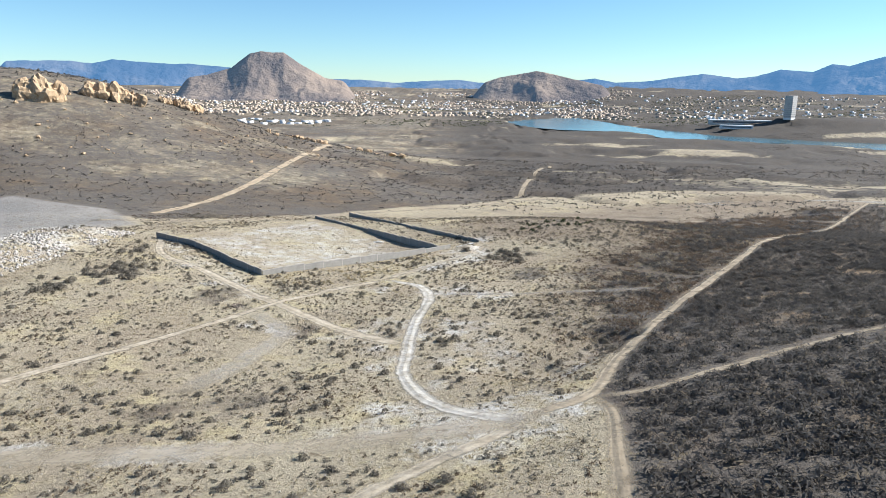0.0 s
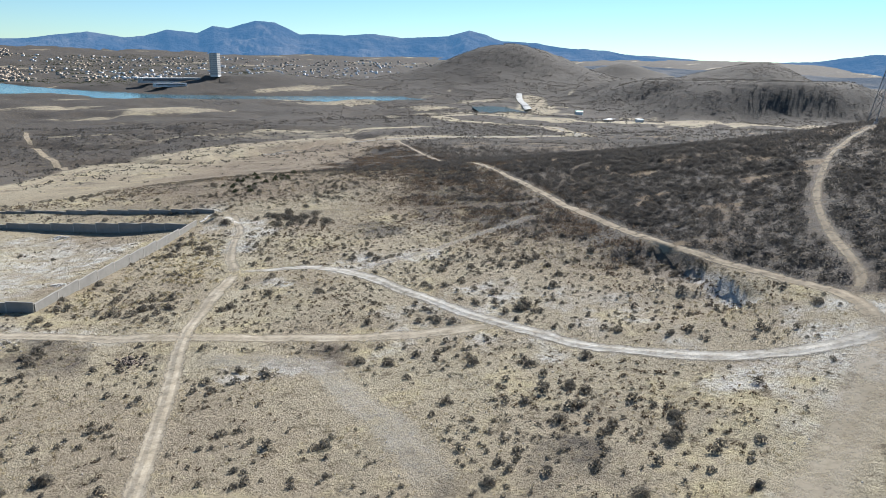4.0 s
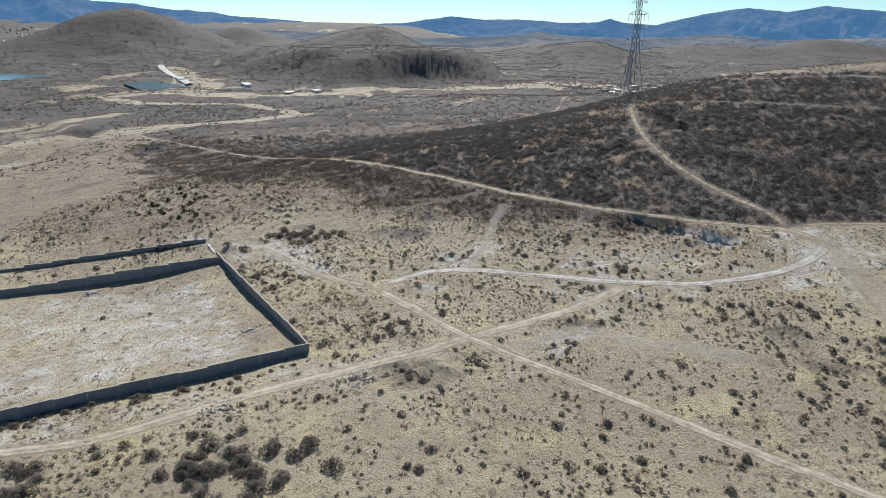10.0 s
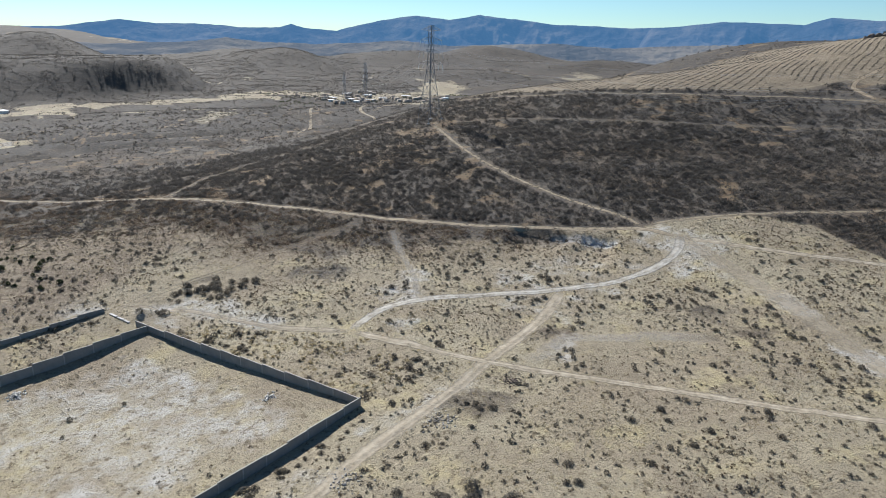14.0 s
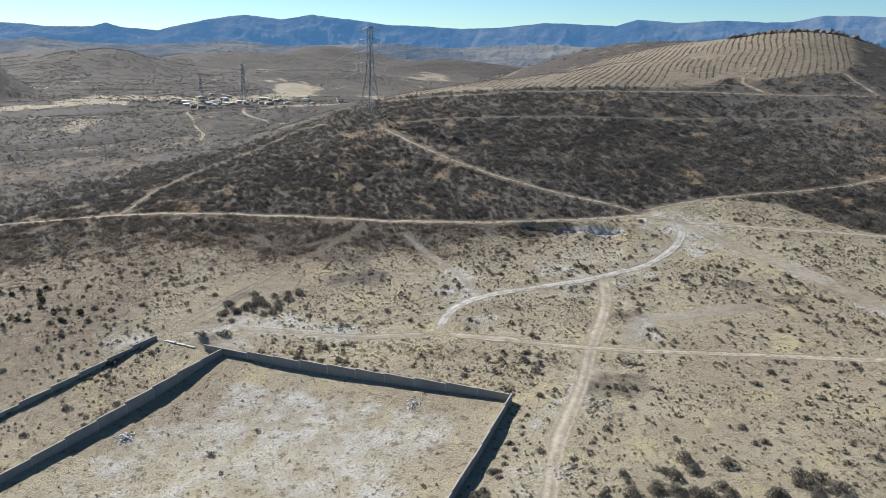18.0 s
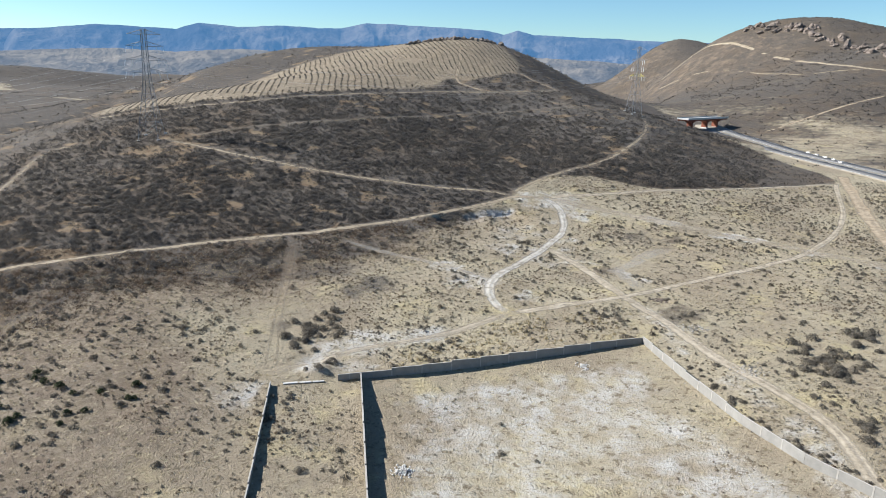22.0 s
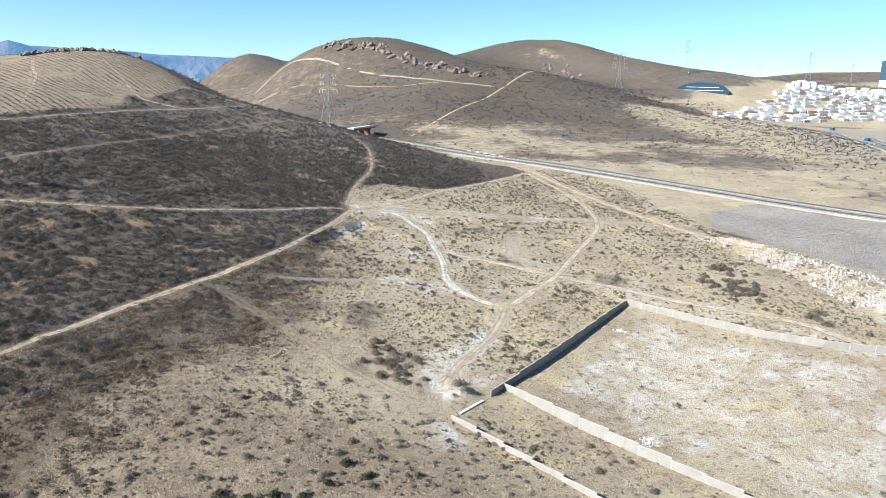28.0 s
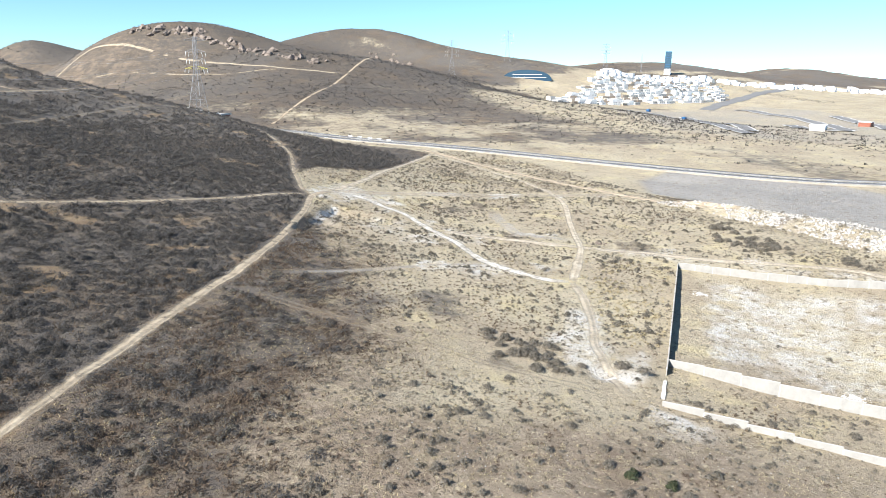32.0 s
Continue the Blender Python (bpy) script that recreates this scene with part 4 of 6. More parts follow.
# the reservoir
for _k, _ring in enumerate(LAKES):
    _c = Vector((sum(p[0] for p in _ring), sum(p[1] for p in _ring))) / len(_ring)
    _bm = bmesh.new()
    _out = [Vector(p) + (Vector(p) - _c).normalized() * 14 for p in _ring]
    _bm.faces.new([_bm.verts.new((p.x, p.y, WATER)) for p in _out])
    bmesh.ops.triangulate(_bm, faces=_bm.faces)
    bmesh.ops.recalc_face_normals(_bm, faces=_bm.faces)
    if _bm.faces[0].normal.z < 0 if not _bm.faces.ensure_lookup_table() else False:
        bmesh.ops.reverse_faces(_bm, faces=_bm.faces)
    tagged(part("water", _bm, MAT["water"]), ("calm turquoise-blue reservoir between brown shores", "small blue pond in the valley fields")[_k], "water", kind="structure")


# ---- the walled yard ----
def block_wall(a, b, label, top_a, top_b, step=6.0, thick=0.2):
    """A stepped wall of concrete blocks: one panel and one cap for each level step."""
    base = new("block_wall")
    base.location = (a.x, a.y, float(height(a.x, a.y)))
    d = b - a
    n = max(1, round(d.length / step))
    turn = math.degrees(math.atan2(d.y, d.x))
    base.rotation_euler = (0, 0, radians(turn))
    rng = random.Random(int(abs(a.x * 7 + b.y * 3)))
    for k in range(n):
        l0, l1 = d.length * k / n, d.length * (k + 1) / n
        p, q = a + d.normalized() * l0, a + d.normalized() * l1
        low = min(float(height(p.x, p.y)), float(height(q.x, q.y))) - 0.4
        top = top_a + (top_b - top_a) * (k + 0.5) / n + rng.uniform(-0.12, 0.12)
        bm = bmesh.new()
        z0, z1 = low - base.location.z, top - base.location.z
        add_box(bm, (l0 + l1) / 2, 0, (z0 + z1) / 2, l1 - l0 - 0.02, thick, z1 - z0)
        uv = bm.loops.layers.uv.new("UVMap")
        for f in bm.faces:
            for lp in f.loops:
                lp[uv].uv = (lp.vert.co.x, lp.vert.co.z)
        part("panel", bm, MAT["wall"], base)
        bm = bmesh.new()
        add_box(bm, (l0 + l1) / 2, 0, z1 + 0.04, l1 - l0 - 0.01, thick + 0.04, 0.08, bevel=0.015)
        part("coping", bm, MAT["cap"], base)
        if k:
            bm = bmesh.new()
            add_box(bm, l0, 0, (z0 + z1) / 2 - 0.02, 0.24, thick + 0.06, z1 - z0 - 0.05)
            part("column", bm, MAT["cap"], base)
    return tagged(base, label, "wall", "walls of the yard")


def top_at(p):
    return float(height(p.x, p.y)) + 1.75


block_wall(C1 + (C2 - C1).normalized() * 0.16, C2, "stepped grey concrete-block wall closing the yard", -0.1, -2.8)
block_wall(C2, C2 + (C4 - C2).normalized() * 4.6, "short stub of grey concrete-block wall", -2.6, -2.9, 2.3)
for _a, _b in zip(WEST_WALL, WEST_WALL[1:]):
    block_wall(_a, _b, "stepped concrete-block wall bending along the bank of the yard", 0.0 if _a is C1 else top_at(_a), top_at(_b), 4.5)
block_wall(C2 + (C5 - C2).normalized() * 0.16, C5, "stepped concrete-block wall dividing the yard from the strip", -2.6, -8.1)
block_wall(C4, C6, "stepped concrete-block outer wall of the narrow strip", -2.95, -9.1)


# ---- pylons ----
def lattice(bm, levels, r):
    """Braced four-legged tower body between (z, half width) levels; the legs are left to the caller."""
    for (z0, w0), (z1, w1) in zip(levels, levels[1:]):
        for sx, sy, tx, ty in ((1, 1, 1, -1), (1, -1, -1, -1), (-1, -1, -1, 1), (-1, 1, 1, 1)):
            a, b = (sx * w0, sy * w0, z0), (tx * w0, ty * w0, z0)
            c, d = (sx * w1, sy * w1, z1), (tx * w1, ty * w1, z1)
            add_bar(bm, a, d, r)
            add_bar(bm, b, c, r)
            add_bar(bm, c, d, r)


def half(levels, z):
    for (z0, w0), (z1, w1) in zip(levels, levels[1:]):
        if z0 <= z <= z1:
            return w0 + (w1 - w0) * (z - z0) / (z1 - z0)
    return levels[-1][1]


def pylon(x, y, turn, tall, arms, label, yellow=()):
    """A lattice power pylon: four legs, bracing, cross-arms with insulators, footings."""
    base = new("pylon")
    base.matrix_world = pose(x, y, float(height(x, y)), 0, 0, turn)
    k = tall / 48.0
    levels = [(0, 4.6 * k), (7 * k, 3.7 * k), (14 * k, 2.8 * k), (20 * k, 2.05 * k), (25 * k, 1.5 * k), (29 * k, 1.2 * k), (33 * k, 1.1 * k), (37 * k, 1.05 * k), (41 * k, 1.0 * k), (45 * k, 0.95 * k), (tall, 0.9 * k)]
    for sx in (-1, 1):
        for sy in (-1, 1):
            low = float(height(*(base.matrix_world @ Vector((sx * levels[0][1], sy * levels[0][1], 0))).xy)) - base.location.z
            bm = bmesh.new()
            for (z0, w0), (z1, w1) in zip(levels, levels[1:]):
                add_bar(bm, (sx * w0, sy * w0, z0 if z0 else min(0, low)), (sx * w1, sy * w1, z1), 0.13 * k)
            leg = part("leg", bm, MAT["steel"], base)
            bm = bmesh.new()
            add_box(bm, sx * levels[0][1], sy * levels[0][1], low + 0.1, 1.1, 1.1, 0.9, bevel=0.08)
            part("footing", bm, MAT["concrete"], leg, "pale concrete footing")
    bm = bmesh.new()
    lattice(bm, levels, 0.065 * k)
    part("bracing", bm, MAT["steel"], base)
    for i, (z, reach) in enumerate(arms):
        z, reach = z * k, reach * k
        bm = bmesh.new()
        w = half(levels, z)
        up = half(levels, min(tall, z + 2.2 * k))
        for s in (-1, 1):
            tip = (s * reach, 0, z + 0.3 * k)
            for sy in (-1, 1):
                add_bar(bm, (s * w, sy * w, z), tip, 0.075 * k)
                add_bar(bm, (s * up, sy * up, z + 2.2 * k if z + 2.2 * k <= tall else z + 0.1), tip, 0.06 * k)
                for f in (0.25, 0.5, 0.75):
                    p = Vector((s * w, sy * w, z)).lerp(Vector(tip), f)
                    q = Vector((s * up, sy * up, min(tall, z + 2.2 * k))).lerp(Vector(tip), f - 0.12)
                    r = Vector((s * w, -sy * w, z)).lerp(Vector(tip), f)
                    add_bar(bm, p, q, 0.04 * k)
                    add_bar(bm, p, r, 0.04 * k)
        arm = part("crossarm", bm, MAT["yellow" if i in yellow else "steel"], base, "yellow crossarm" if i in yellow else "")
        if i == len(arms) - 1:
            continue
        for s in (-1, 1):
            for f in ((0.55, 0.95) if reach > 6 * k else (0.95,)):
                bm = bmesh.new()
                top = Vector((s * (w + (reach - w) * f), 0, z + 0.1))
                for j in range(9):
                    bmesh.ops.create_cone(bm, cap_ends=True, segments=8, radius1=0.16, radius2=0.11, depth=0.14, matrix=Matrix.Translation(top + Vector((s * 0.06 * j, 0, -0.2 - 0.3 * j * k))))
                add_bar(bm, top, top + Vector((s * 0.5, 0, -2.9 * k)), 0.035)
                part("insulator", bm, MAT["insulator"], arm, "string of pale glass insulators")
    return tagged(base, label, "pylon", "pylons of the power line")


ARMS = [(29, 9.5), (34.5, 9.5), (40.5, 8.5), (45.5, 7.5)]
PYLON_A = pylon(179.0, 112.6, 28, 45.2, ARMS, "tall grey lattice power pylon on an ochre bare knoll in scrub")
pylon(23.4, -116.8, -40, 39.8, [(27, 8.5), (33, 7.0), (38, 7.5), (45.5, 8.0)], "galvanised lattice pylon with yellow lower crossarm beside the highway", yellow=(0,))
for _x, _y, _turn in ((555, 95, 10), (930, 78, 10), (-501, -606, -30), (-799, -731, -30), (-361, -523, -30)):
    copy_thing(PYLON_A, pose(_x, _y, float(height(_x, _y)), 0, 0, _turn))


def wire(ax, ay, az, bx, by, bz, sag):
    c = bpy.data.curves.new("power_cable", "CURVE")
    c.dimensions, c.bevel_depth, c.bevel_resolution = "3D", 0.018, 0
    s = c.splines.new("POLY")
    s.points.add(24)
    for k in range(25):
        f = k / 24
        s.points[k].co = (ax + (bx - ax) * f, ay + (by - ay) * f, az + (bz - az) * f - sag * 4 * f * (1 - f), 1)
    c.materials.append(MAT["cable"])
    return tagged(new("power_cable", c), "thin sagging bare aluminium conductor between pylons", "cable", "conductors of the power line")


for _lift in (26.5, 31.5, 37.0):
    for _s in (-1, 1):
        _r = 8.0 * _s
        wire(179.0 + _r * 0.88, 112.6 + _r * 0.47, float(height(179.0, 112.6)) + _lift - 2.5, 555 + _r * 0.1, 95 + _r * 0.95, float(height(555, 95)) + _lift - 2.5, 9)
        wire(555 + _r * 0.1, 95 + _r * 0.95, float(height(555, 95)) + _lift - 2.5, 930 + _r * 0.1, 78 + _r * 0.95, float(height(930, 78)) + _lift - 2.5, 9)
        wire(179.0 + _r * 0.88, 112.6 + _r * 0.47, float(height(179.0, 112.6)) + _lift - 2.5, 23.4 + _r * 0.8, -116.8 - _r * 0.6, float(height(23.4, -116.8)) + _lift - 4.5, 9)


# ---- distant ranges ----
def mountains(name, crest_line, near, far, mat, label, seed, foot=-40, jag=0.1):
    """A range round the valley: crest_line is (bearing, rise in degrees seen from the valley) along its skyline."""
    bearings, rises = zip(*crest_line)
    a0, a1 = bearings[0], bearings[-1]
    az = np.arange(a0, a1, 0.08)
    rr = np.linspace(near, far, 44)
    A, R = np.meshgrid(az, rr)
    x, y = R * np.sin(np.radians(A)), 200 + R * np.cos(np.radians(A))
    crest = near + (far - near) * 0.62
    k = np.clip((R - near) / (crest - near), 0, 1)
    back = np.clip((far - R) / (far - crest), 0, 1)
    away = 1 - np.minimum(k, back)
    B = A + (grain(x, y, 330, 4, seed + 7) - 0.5) * 4.0 * away
    el = np.interp(B, bearings, rises)
    el = el + jag * (grain(A * 10, R * 0 + seed, 14, 5, seed + 2) - 0.5) + 0.5 * jag * (grain(A * 10, R * 0, 4, 3, seed + 4) - 0.5)
    ends = smooth(0, 2.0, A - a0) * smooth(0, 2.0, a1 - A)
    top = 50 + crest * np.tan(np.radians(el)) - foot
    spur = 1 - np.abs(grain(x, y, 260, 5, seed) * 2 - 1)
    rise = np.minimum(k ** (1.1 + 1.3 * (1 - spur)), back)
    z = foot + top * ends * rise * (1 - 0.5 * (1 - spur) * away * (k > 0.05))
    n, m = A.shape
    i = (np.arange(n - 1)[:, None] * m + np.arange(m - 1)[None]).ravel()
    ob = mesh_object(name, np.stack([x, y, z], -1).reshape(-1, 3), np.stack([i, i + m, i + m + 1, i + 1], 1), mat, True)
    return tagged(ob, label, "mountains", kind="structure")


# Each range emits the haze tint of its material.
mountains("backdrop_range_north", [(-35.6, 1.2), (-32.6, 1.45), (-29.6, 1.5), (-28.2, 1.34), (-26.8, 1.68), (-25.1, 1.55), (-22.4, 1.42), (-21.4, 1.5), (-18.8, 1.3), (-15.6, 0.9), (-11.6, 0.45), (-7.6, 0.42), (-4.8, 0.2), (-2, 0.42), (0.4, 0.5), (2.9, 0.2), (6.4, 0.4), (9.4, 0.3)], 3900, 4750, MAT["far_haze_blue"], "hazy blue mountain range behind the town", 3)
mountains("backdrop_range_northeast", [(7.3, 0.3), (11.7, 0.72), (13.4, 0.42), (16.2, 0.62), (17.6, 0.85), (20.1, 1.2), (22.5, 0.83), (24, 1), (25.6, 1.55), (27.8, 1.38), (29, 1.95), (30.1, 1.8), (31.3, 2.15), (32.2, 2.42), (33.7, 2.37), (35.6, 1.5), (37, 1.55), (39.2, 1.5), (41.7, 1.72), (43.8, 1.42), (45.8, 1.55), (47.6, 1.68), (49.4, 2.2), (50.6, 1.9), (52.1, 1.4), (54.9, 1.28), (57.7, 0.86), (60.4, 0.8), (63, 0.35), (67, 0.1)], 3300, 4600, MAT["far_haze_blue"], "hazy blue-brown mountain range beyond the reservoir", 7)
mountains("backdrop_range_east", [(52, 1.1), (55.2, 1.2), (57.1, 0.75), (58.6, 0.9), (61.5, 0.55), (65, 0.4), (68.2, 0.14), (72, 0.1), (75.7, 0.3), (79.3, 0.9), (81.7, 0.68), (85.7, 0.73), (88.3, 0.53), (91, 0.62), (92, 0.9), (93, 0.62), (95.6, 0.5), (98.9, 1.35), (102, 1.87), (104.7, 1.58), (107.2, 2.02), (110.3, 1.75), (112.8, 1.45), (116.3, 1.35), (119, 1.27), (122.4, 1.4), (125, 1.5)], 3900, 4800, MAT["far_haze_blue"], "mountains across the eastern plain, pale blue with emitted haze", 11)
mountains("backdrop_range_southeast", [(119, 1.15), (122.4, 1.45), (126, 1.9), (129.8, 1.8), (131.5, 1.75), (133.2, 2.3), (136.2, 2.1), (139.2, 2.35), (142.4, 2.22), (144.2, 2.3), (146.2, 2.75), (149.9, 2.7), (153, 2.6), (156, 2.45), (157.4, 2.12), (158.5, 2.5), (159.8, 2.2), (162.5, 2.1), (166, 2.05), (168.5, 1.9), (172, 1.9), (176, 1.8), (180, 1.7), (184, 1.5)], 3500, 4700, MAT["far_haze_blue"], "flat-topped mountains to the southeast, blue with emitted haze", 17)
mountains("backdrop_range_west", [(-129, 0.2), (-126, 0.3), (-124.1, 0.4), (-122.6, 0.72), (-121, 0.85), (-119.6, 0.95), (-116, 1.3), (-112, 1.5), (-106, 1.4), (-100, 1.2)], 3900, 4700, MAT["far_haze_blue"], "pale hazy mountains behind the houses", 23)
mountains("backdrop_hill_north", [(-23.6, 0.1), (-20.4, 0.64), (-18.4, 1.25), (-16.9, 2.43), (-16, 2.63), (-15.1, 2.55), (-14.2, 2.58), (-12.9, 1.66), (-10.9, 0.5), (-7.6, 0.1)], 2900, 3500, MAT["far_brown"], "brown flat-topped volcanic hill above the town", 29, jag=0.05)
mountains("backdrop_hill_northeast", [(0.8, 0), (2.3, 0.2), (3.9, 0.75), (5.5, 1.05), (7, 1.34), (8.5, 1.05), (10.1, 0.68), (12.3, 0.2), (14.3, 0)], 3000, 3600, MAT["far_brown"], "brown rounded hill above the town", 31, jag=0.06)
# Bearings 50 to 78 are an added strip that veils the far plain in haze tint.
mountains("backdrop_foothills_east", [(50, -0.75), (54, -0.5), (58, -0.6), (63, -0.35), (68, -0.6), (73, -0.55), (78, -0.9), (84, -0.6), (87, -0.2), (90, -0.5), (94, -0.55), (97, -0.4), (101, -0.08), (105, -0.44), (110, -0.18), (114, 0.02), (118, -0.25), (122, 0), (127, 0.25), (131, 0.1), (136, 0.45), (141, 0.35), (146, 0.7), (150, 0.45), (155, 0.65), (160, 0.45), (166, 0.25), (172, -0.15), (180, -0.35)], 2500, 3350, MAT["foothill"], "low brown foothills with emitted haze, carried on as a veil over the far plain", 37, jag=0.12)


# ---- plants ----
def twigs(rng, count, radius=0.8, tall=0.6, length=0.4, width=0.03, rise=(0.1, 0.8)):
    """Triangles of a bare shrub: thin twigs springing up and out all through a low mound."""
    a = rng.uniform(0, 2 * math.pi, count)
    q = np.sqrt(rng.uniform(0, 1, count))
    lobe = 1 + 0.3 * np.sin(2 * a + rng.uniform(0, 6)) + 0.2 * np.sin(3 * a + rng.uniform(0, 6))
    r = radius * lobe * q
    z = tall * np.sqrt(1 - 0.9 * q * q) * rng.uniform(0.0, 0.8, count) - 0.05
    base = np.stack([r * np.cos(a), r * np.sin(a), z], 1)
    way = np.stack([0.7 * q * np.cos(a), 0.7 * q * np.sin(a), rng.uniform(*rise, count)], 1) + rng.normal(0, 0.45, (count, 3))
    way /= np.linalg.norm(way, axis=1)[:, None]
    tip = base + way * (length * rng.uniform(0.6, 1.35, count))[:, None]
    tip[:, 2] = np.maximum(tip[:, 2], 0.03)
    c = rng.uniform(0, 2 * math.pi, count)
    off = np.stack([np.cos(c), np.sin(c), rng.normal(0, 0.3, count)], 1) * (width * rng.uniform(0.6, 1.5, count))[:, None]
    v = np.stack([base - off, base + off, tip], 1)
    return v.reshape(-1, 3), (np.arange(3)[None] + 3 * np.arange(count)[:, None])


def mound(rng, count, radius, tall, length, width, loose=0.25):
    """A rounded bare bush: short sprays lying over a lumpy dome, with loose twigs between."""
    a = rng.uniform(0, 2 * math.pi, count)
    q = np.sqrt(rng.uniform(0, 1, count))
    lobe = 1 + 0.25 * np.sin(2 * a + rng.uniform(0, 6)) + 0.2 * np.sin(3 * a + rng.uniform(0, 6))
    r = radius * lobe * q
    z = tall * np.sqrt(1 - 0.95 * q * q) * rng.uniform(0.5, 1.05, count)
    p = np.stack([r * np.cos(a), r * np.sin(a), z], 1)
    n = np.stack([0.8 * q * np.cos(a), 0.8 * q * np.sin(a), np.full(count, 0.65)], 1) + rng.normal(0, 0.33, (count, 3))
    n /= np.linalg.norm(n, axis=1)[:, None]
    along = np.cross(n, rng.normal(0, 1, (count, 3)))
    along /= np.linalg.norm(along, axis=1)[:, None]
    side = np.cross(n, along) * (width * rng.uniform(0.6, 1.5, count))[:, None]
    reach = along * (length * rng.uniform(0.6, 1.4, count))[:, None]
    v = np.stack([p - side - reach * 0.5, p + side - reach * 0.4, p + reach * 0.6], 1).reshape(-1, 3)
    v[:, 2] = np.maximum(v[:, 2], -0.05)
    f = np.arange(3)[None] + 3 * np.arange(count)[:, None]
    w, g = twigs(rng, max(2, int(count * loose)), radius, tall, length * 1.1, width * 0.6)
    return np.concatenate([v, w]), np.concatenate([f, g + len(v)])


def scatter_mesh(name, pts, sizes, shapes, mat, label, category, seed):
    """Many small plants as one mesh."""
    rng = np.random.default_rng(seed)
    V, F, off = [], [], 0
    pick = rng.integers(0, len(shapes), len(pts))
    turn = rng.uniform(0, 2 * math.pi, len(pts))
    for k, (v, f) in enumerate(shapes):
        idx = np.nonzero(pick == k)[0]
        if not len(idx):
            continue
        c, s = np.cos(turn[idx])[:, None], np.sin(turn[idx])[:, None]
        sx = sizes[idx][:, None]
        X = pts[idx, 0][:, None] + sx * (v[None, :, 0] * c - v[None, :, 1] * s)
        Y = pts[idx, 1][:, None] + sx * (v[None, :, 0] * s + v[None, :, 1] * c)
        Z = pts[idx, 2][:, None] + sx * v[None, :, 2]
        V.append(np.stack([X, Y, Z], -1).reshape(-1, 3))
        F.append((f[None] + off + len(v) * np.arange(len(idx))[:, None, None]).reshape(-1, 3))
        off += len(v) * len(idx)
    ob = mesh_object(name, np.concatenate(V), np.concatenate(F), mat)
    return tagged(ob, label, category, kind="stuff")


def scatter(box, count, keep, seed):
    """Random spots in a box, thinned by keep(x, y), set on the ground."""
    rng = np.random.default_rng(seed)
    x, y = rng.uniform(box[0], box[2], count), rng.uniform(box[1], box[3], count)
    ok = rng.uniform(0, 1, count) < keep(x, y)
    x, y = x[ok], y[ok]
    return np.stack([x, y, height(x, y)], 1)


ALL_TRACKS = [(l, w) for _, l, w, _, _, _ in TRACKS]


def off_tracks(x, y, margin=0.4):
    ok = np.ones(x.shape)
    for line, w in ALL_TRACKS:
        ok = ok * (near_line(x, y, line) > w * 0.55 + margin)
    return ok * (near_line(x, y, HIGHWAY) > 14) * (inside(x, y, GREY_PAD) > 3)


def in_scrub(x, y):
    m = smooth(2, -2, inside(x, y, SCRUB_EAST)) * (inside(x, y, CLEARING) > 0)
    return m


_rng = np.random.default_rng(5)
SCRUB_SHAPES = [twigs(_rng, 12, 0.6, 0.42, 0.36, 0.065, (-0.1, 0.55)) for _ in range(24)]
FAR_SHAPES = [twigs(_rng, 6, 0.5, 0.4, 0.4, 0.17, (-0.1, 0.5)) for _ in range(24)]
TUFT_SHAPES = [twigs(_rng, 8, 0.45, 0.24, 0.36, 0.075) for _ in range(10)]
BUSH_SHAPES = [mound(_rng, 64, 0.48, 0.58, 0.26, 0.07, 0.3) for _ in range(14)]
SMALL_SHAPES = [mound(_rng, 14, 0.40, 0.42, 0.28, 0.10, 0.3) for _ in range(12)]


def keep_scrub(x, y):
    d = np.hypot(x - 36, y - 135)
    return in_scrub(x, y) * off_tracks(x, y) * np.clip(1.25 - d / 300, 0.12, 1) * (0.3 + 0.5 * smooth(0.40, 0.60, grain(x, y, 7, 5, 81, 0.6))) * (1 - 0.75 * ochre(x, y))


_p = scatter((-95, -230, 300, 400), 120000, keep_scrub, 101)
_d = np.hypot(_p[:, 0] - 36, _p[:, 1] - 135)
scatter_mesh("scrub", _p, np.random.default_rng(1).uniform(0.6, 1.45, len(_p)) * (1 + _d / 260), SCRUB_SHAPES, MAT["scrub"], "dense leafless dark grey-brown thorn scrub covering the hill", "scrub", 201)


def keep_mound(x, y):
    d = np.hypot(x - 36, y - 135)
    edge = near_line(x, y, EAST_TRACK)
    foot = (0.35 + 0.6 * smooth(26, 8, edge) * smooth(180, 205, y)) * smooth(12, -18, inside(x, y, SCRUB_FOOT) - 7 + 28 * (grain(x, y, 22, 5, 2) - 0.5)) * smooth(0.30, 0.52, grain(x, y, 7, 4, 97))
    return np.maximum(in_scrub(x, y), foot) * off_tracks(x, y, 0.9) * np.clip(1.4 - d / 170, 0.12, 1) * (0.55 + 0.45 * smooth(0.38, 0.6, grain(x, y, 11, 4, 89))) * (1 - 0.75 * ochre(x, y))


MOUND_SHAPES = [mound(_rng, 66, 0.56, 0.6, 0.30, 0.034) for _ in range(16)]
COARSE_SHAPES = [mound(_rng, 20, 0.56, 0.6, 0.38, 0.07) for _ in range(16)]
_p = scatter((-60, -160, 240, 390), 130000, keep_mound, 117)
_d = np.hypot(_p[:, 0] - 36, _p[:, 1] - 135)
_s = np.random.default_rng(19).uniform(0.7, 1.7, len(_p)) * (1 + _d / 450)
_near = np.hypot(_p[:, 0] - 70, _p[:, 1] - 215) < 105
scatter_mesh("scrub", _p[_near], _s[_near], MOUND_SHAPES, MAT["mound"], "rounded grey leafless thorn bushes crowding the scrub slope", "scrub", 217)
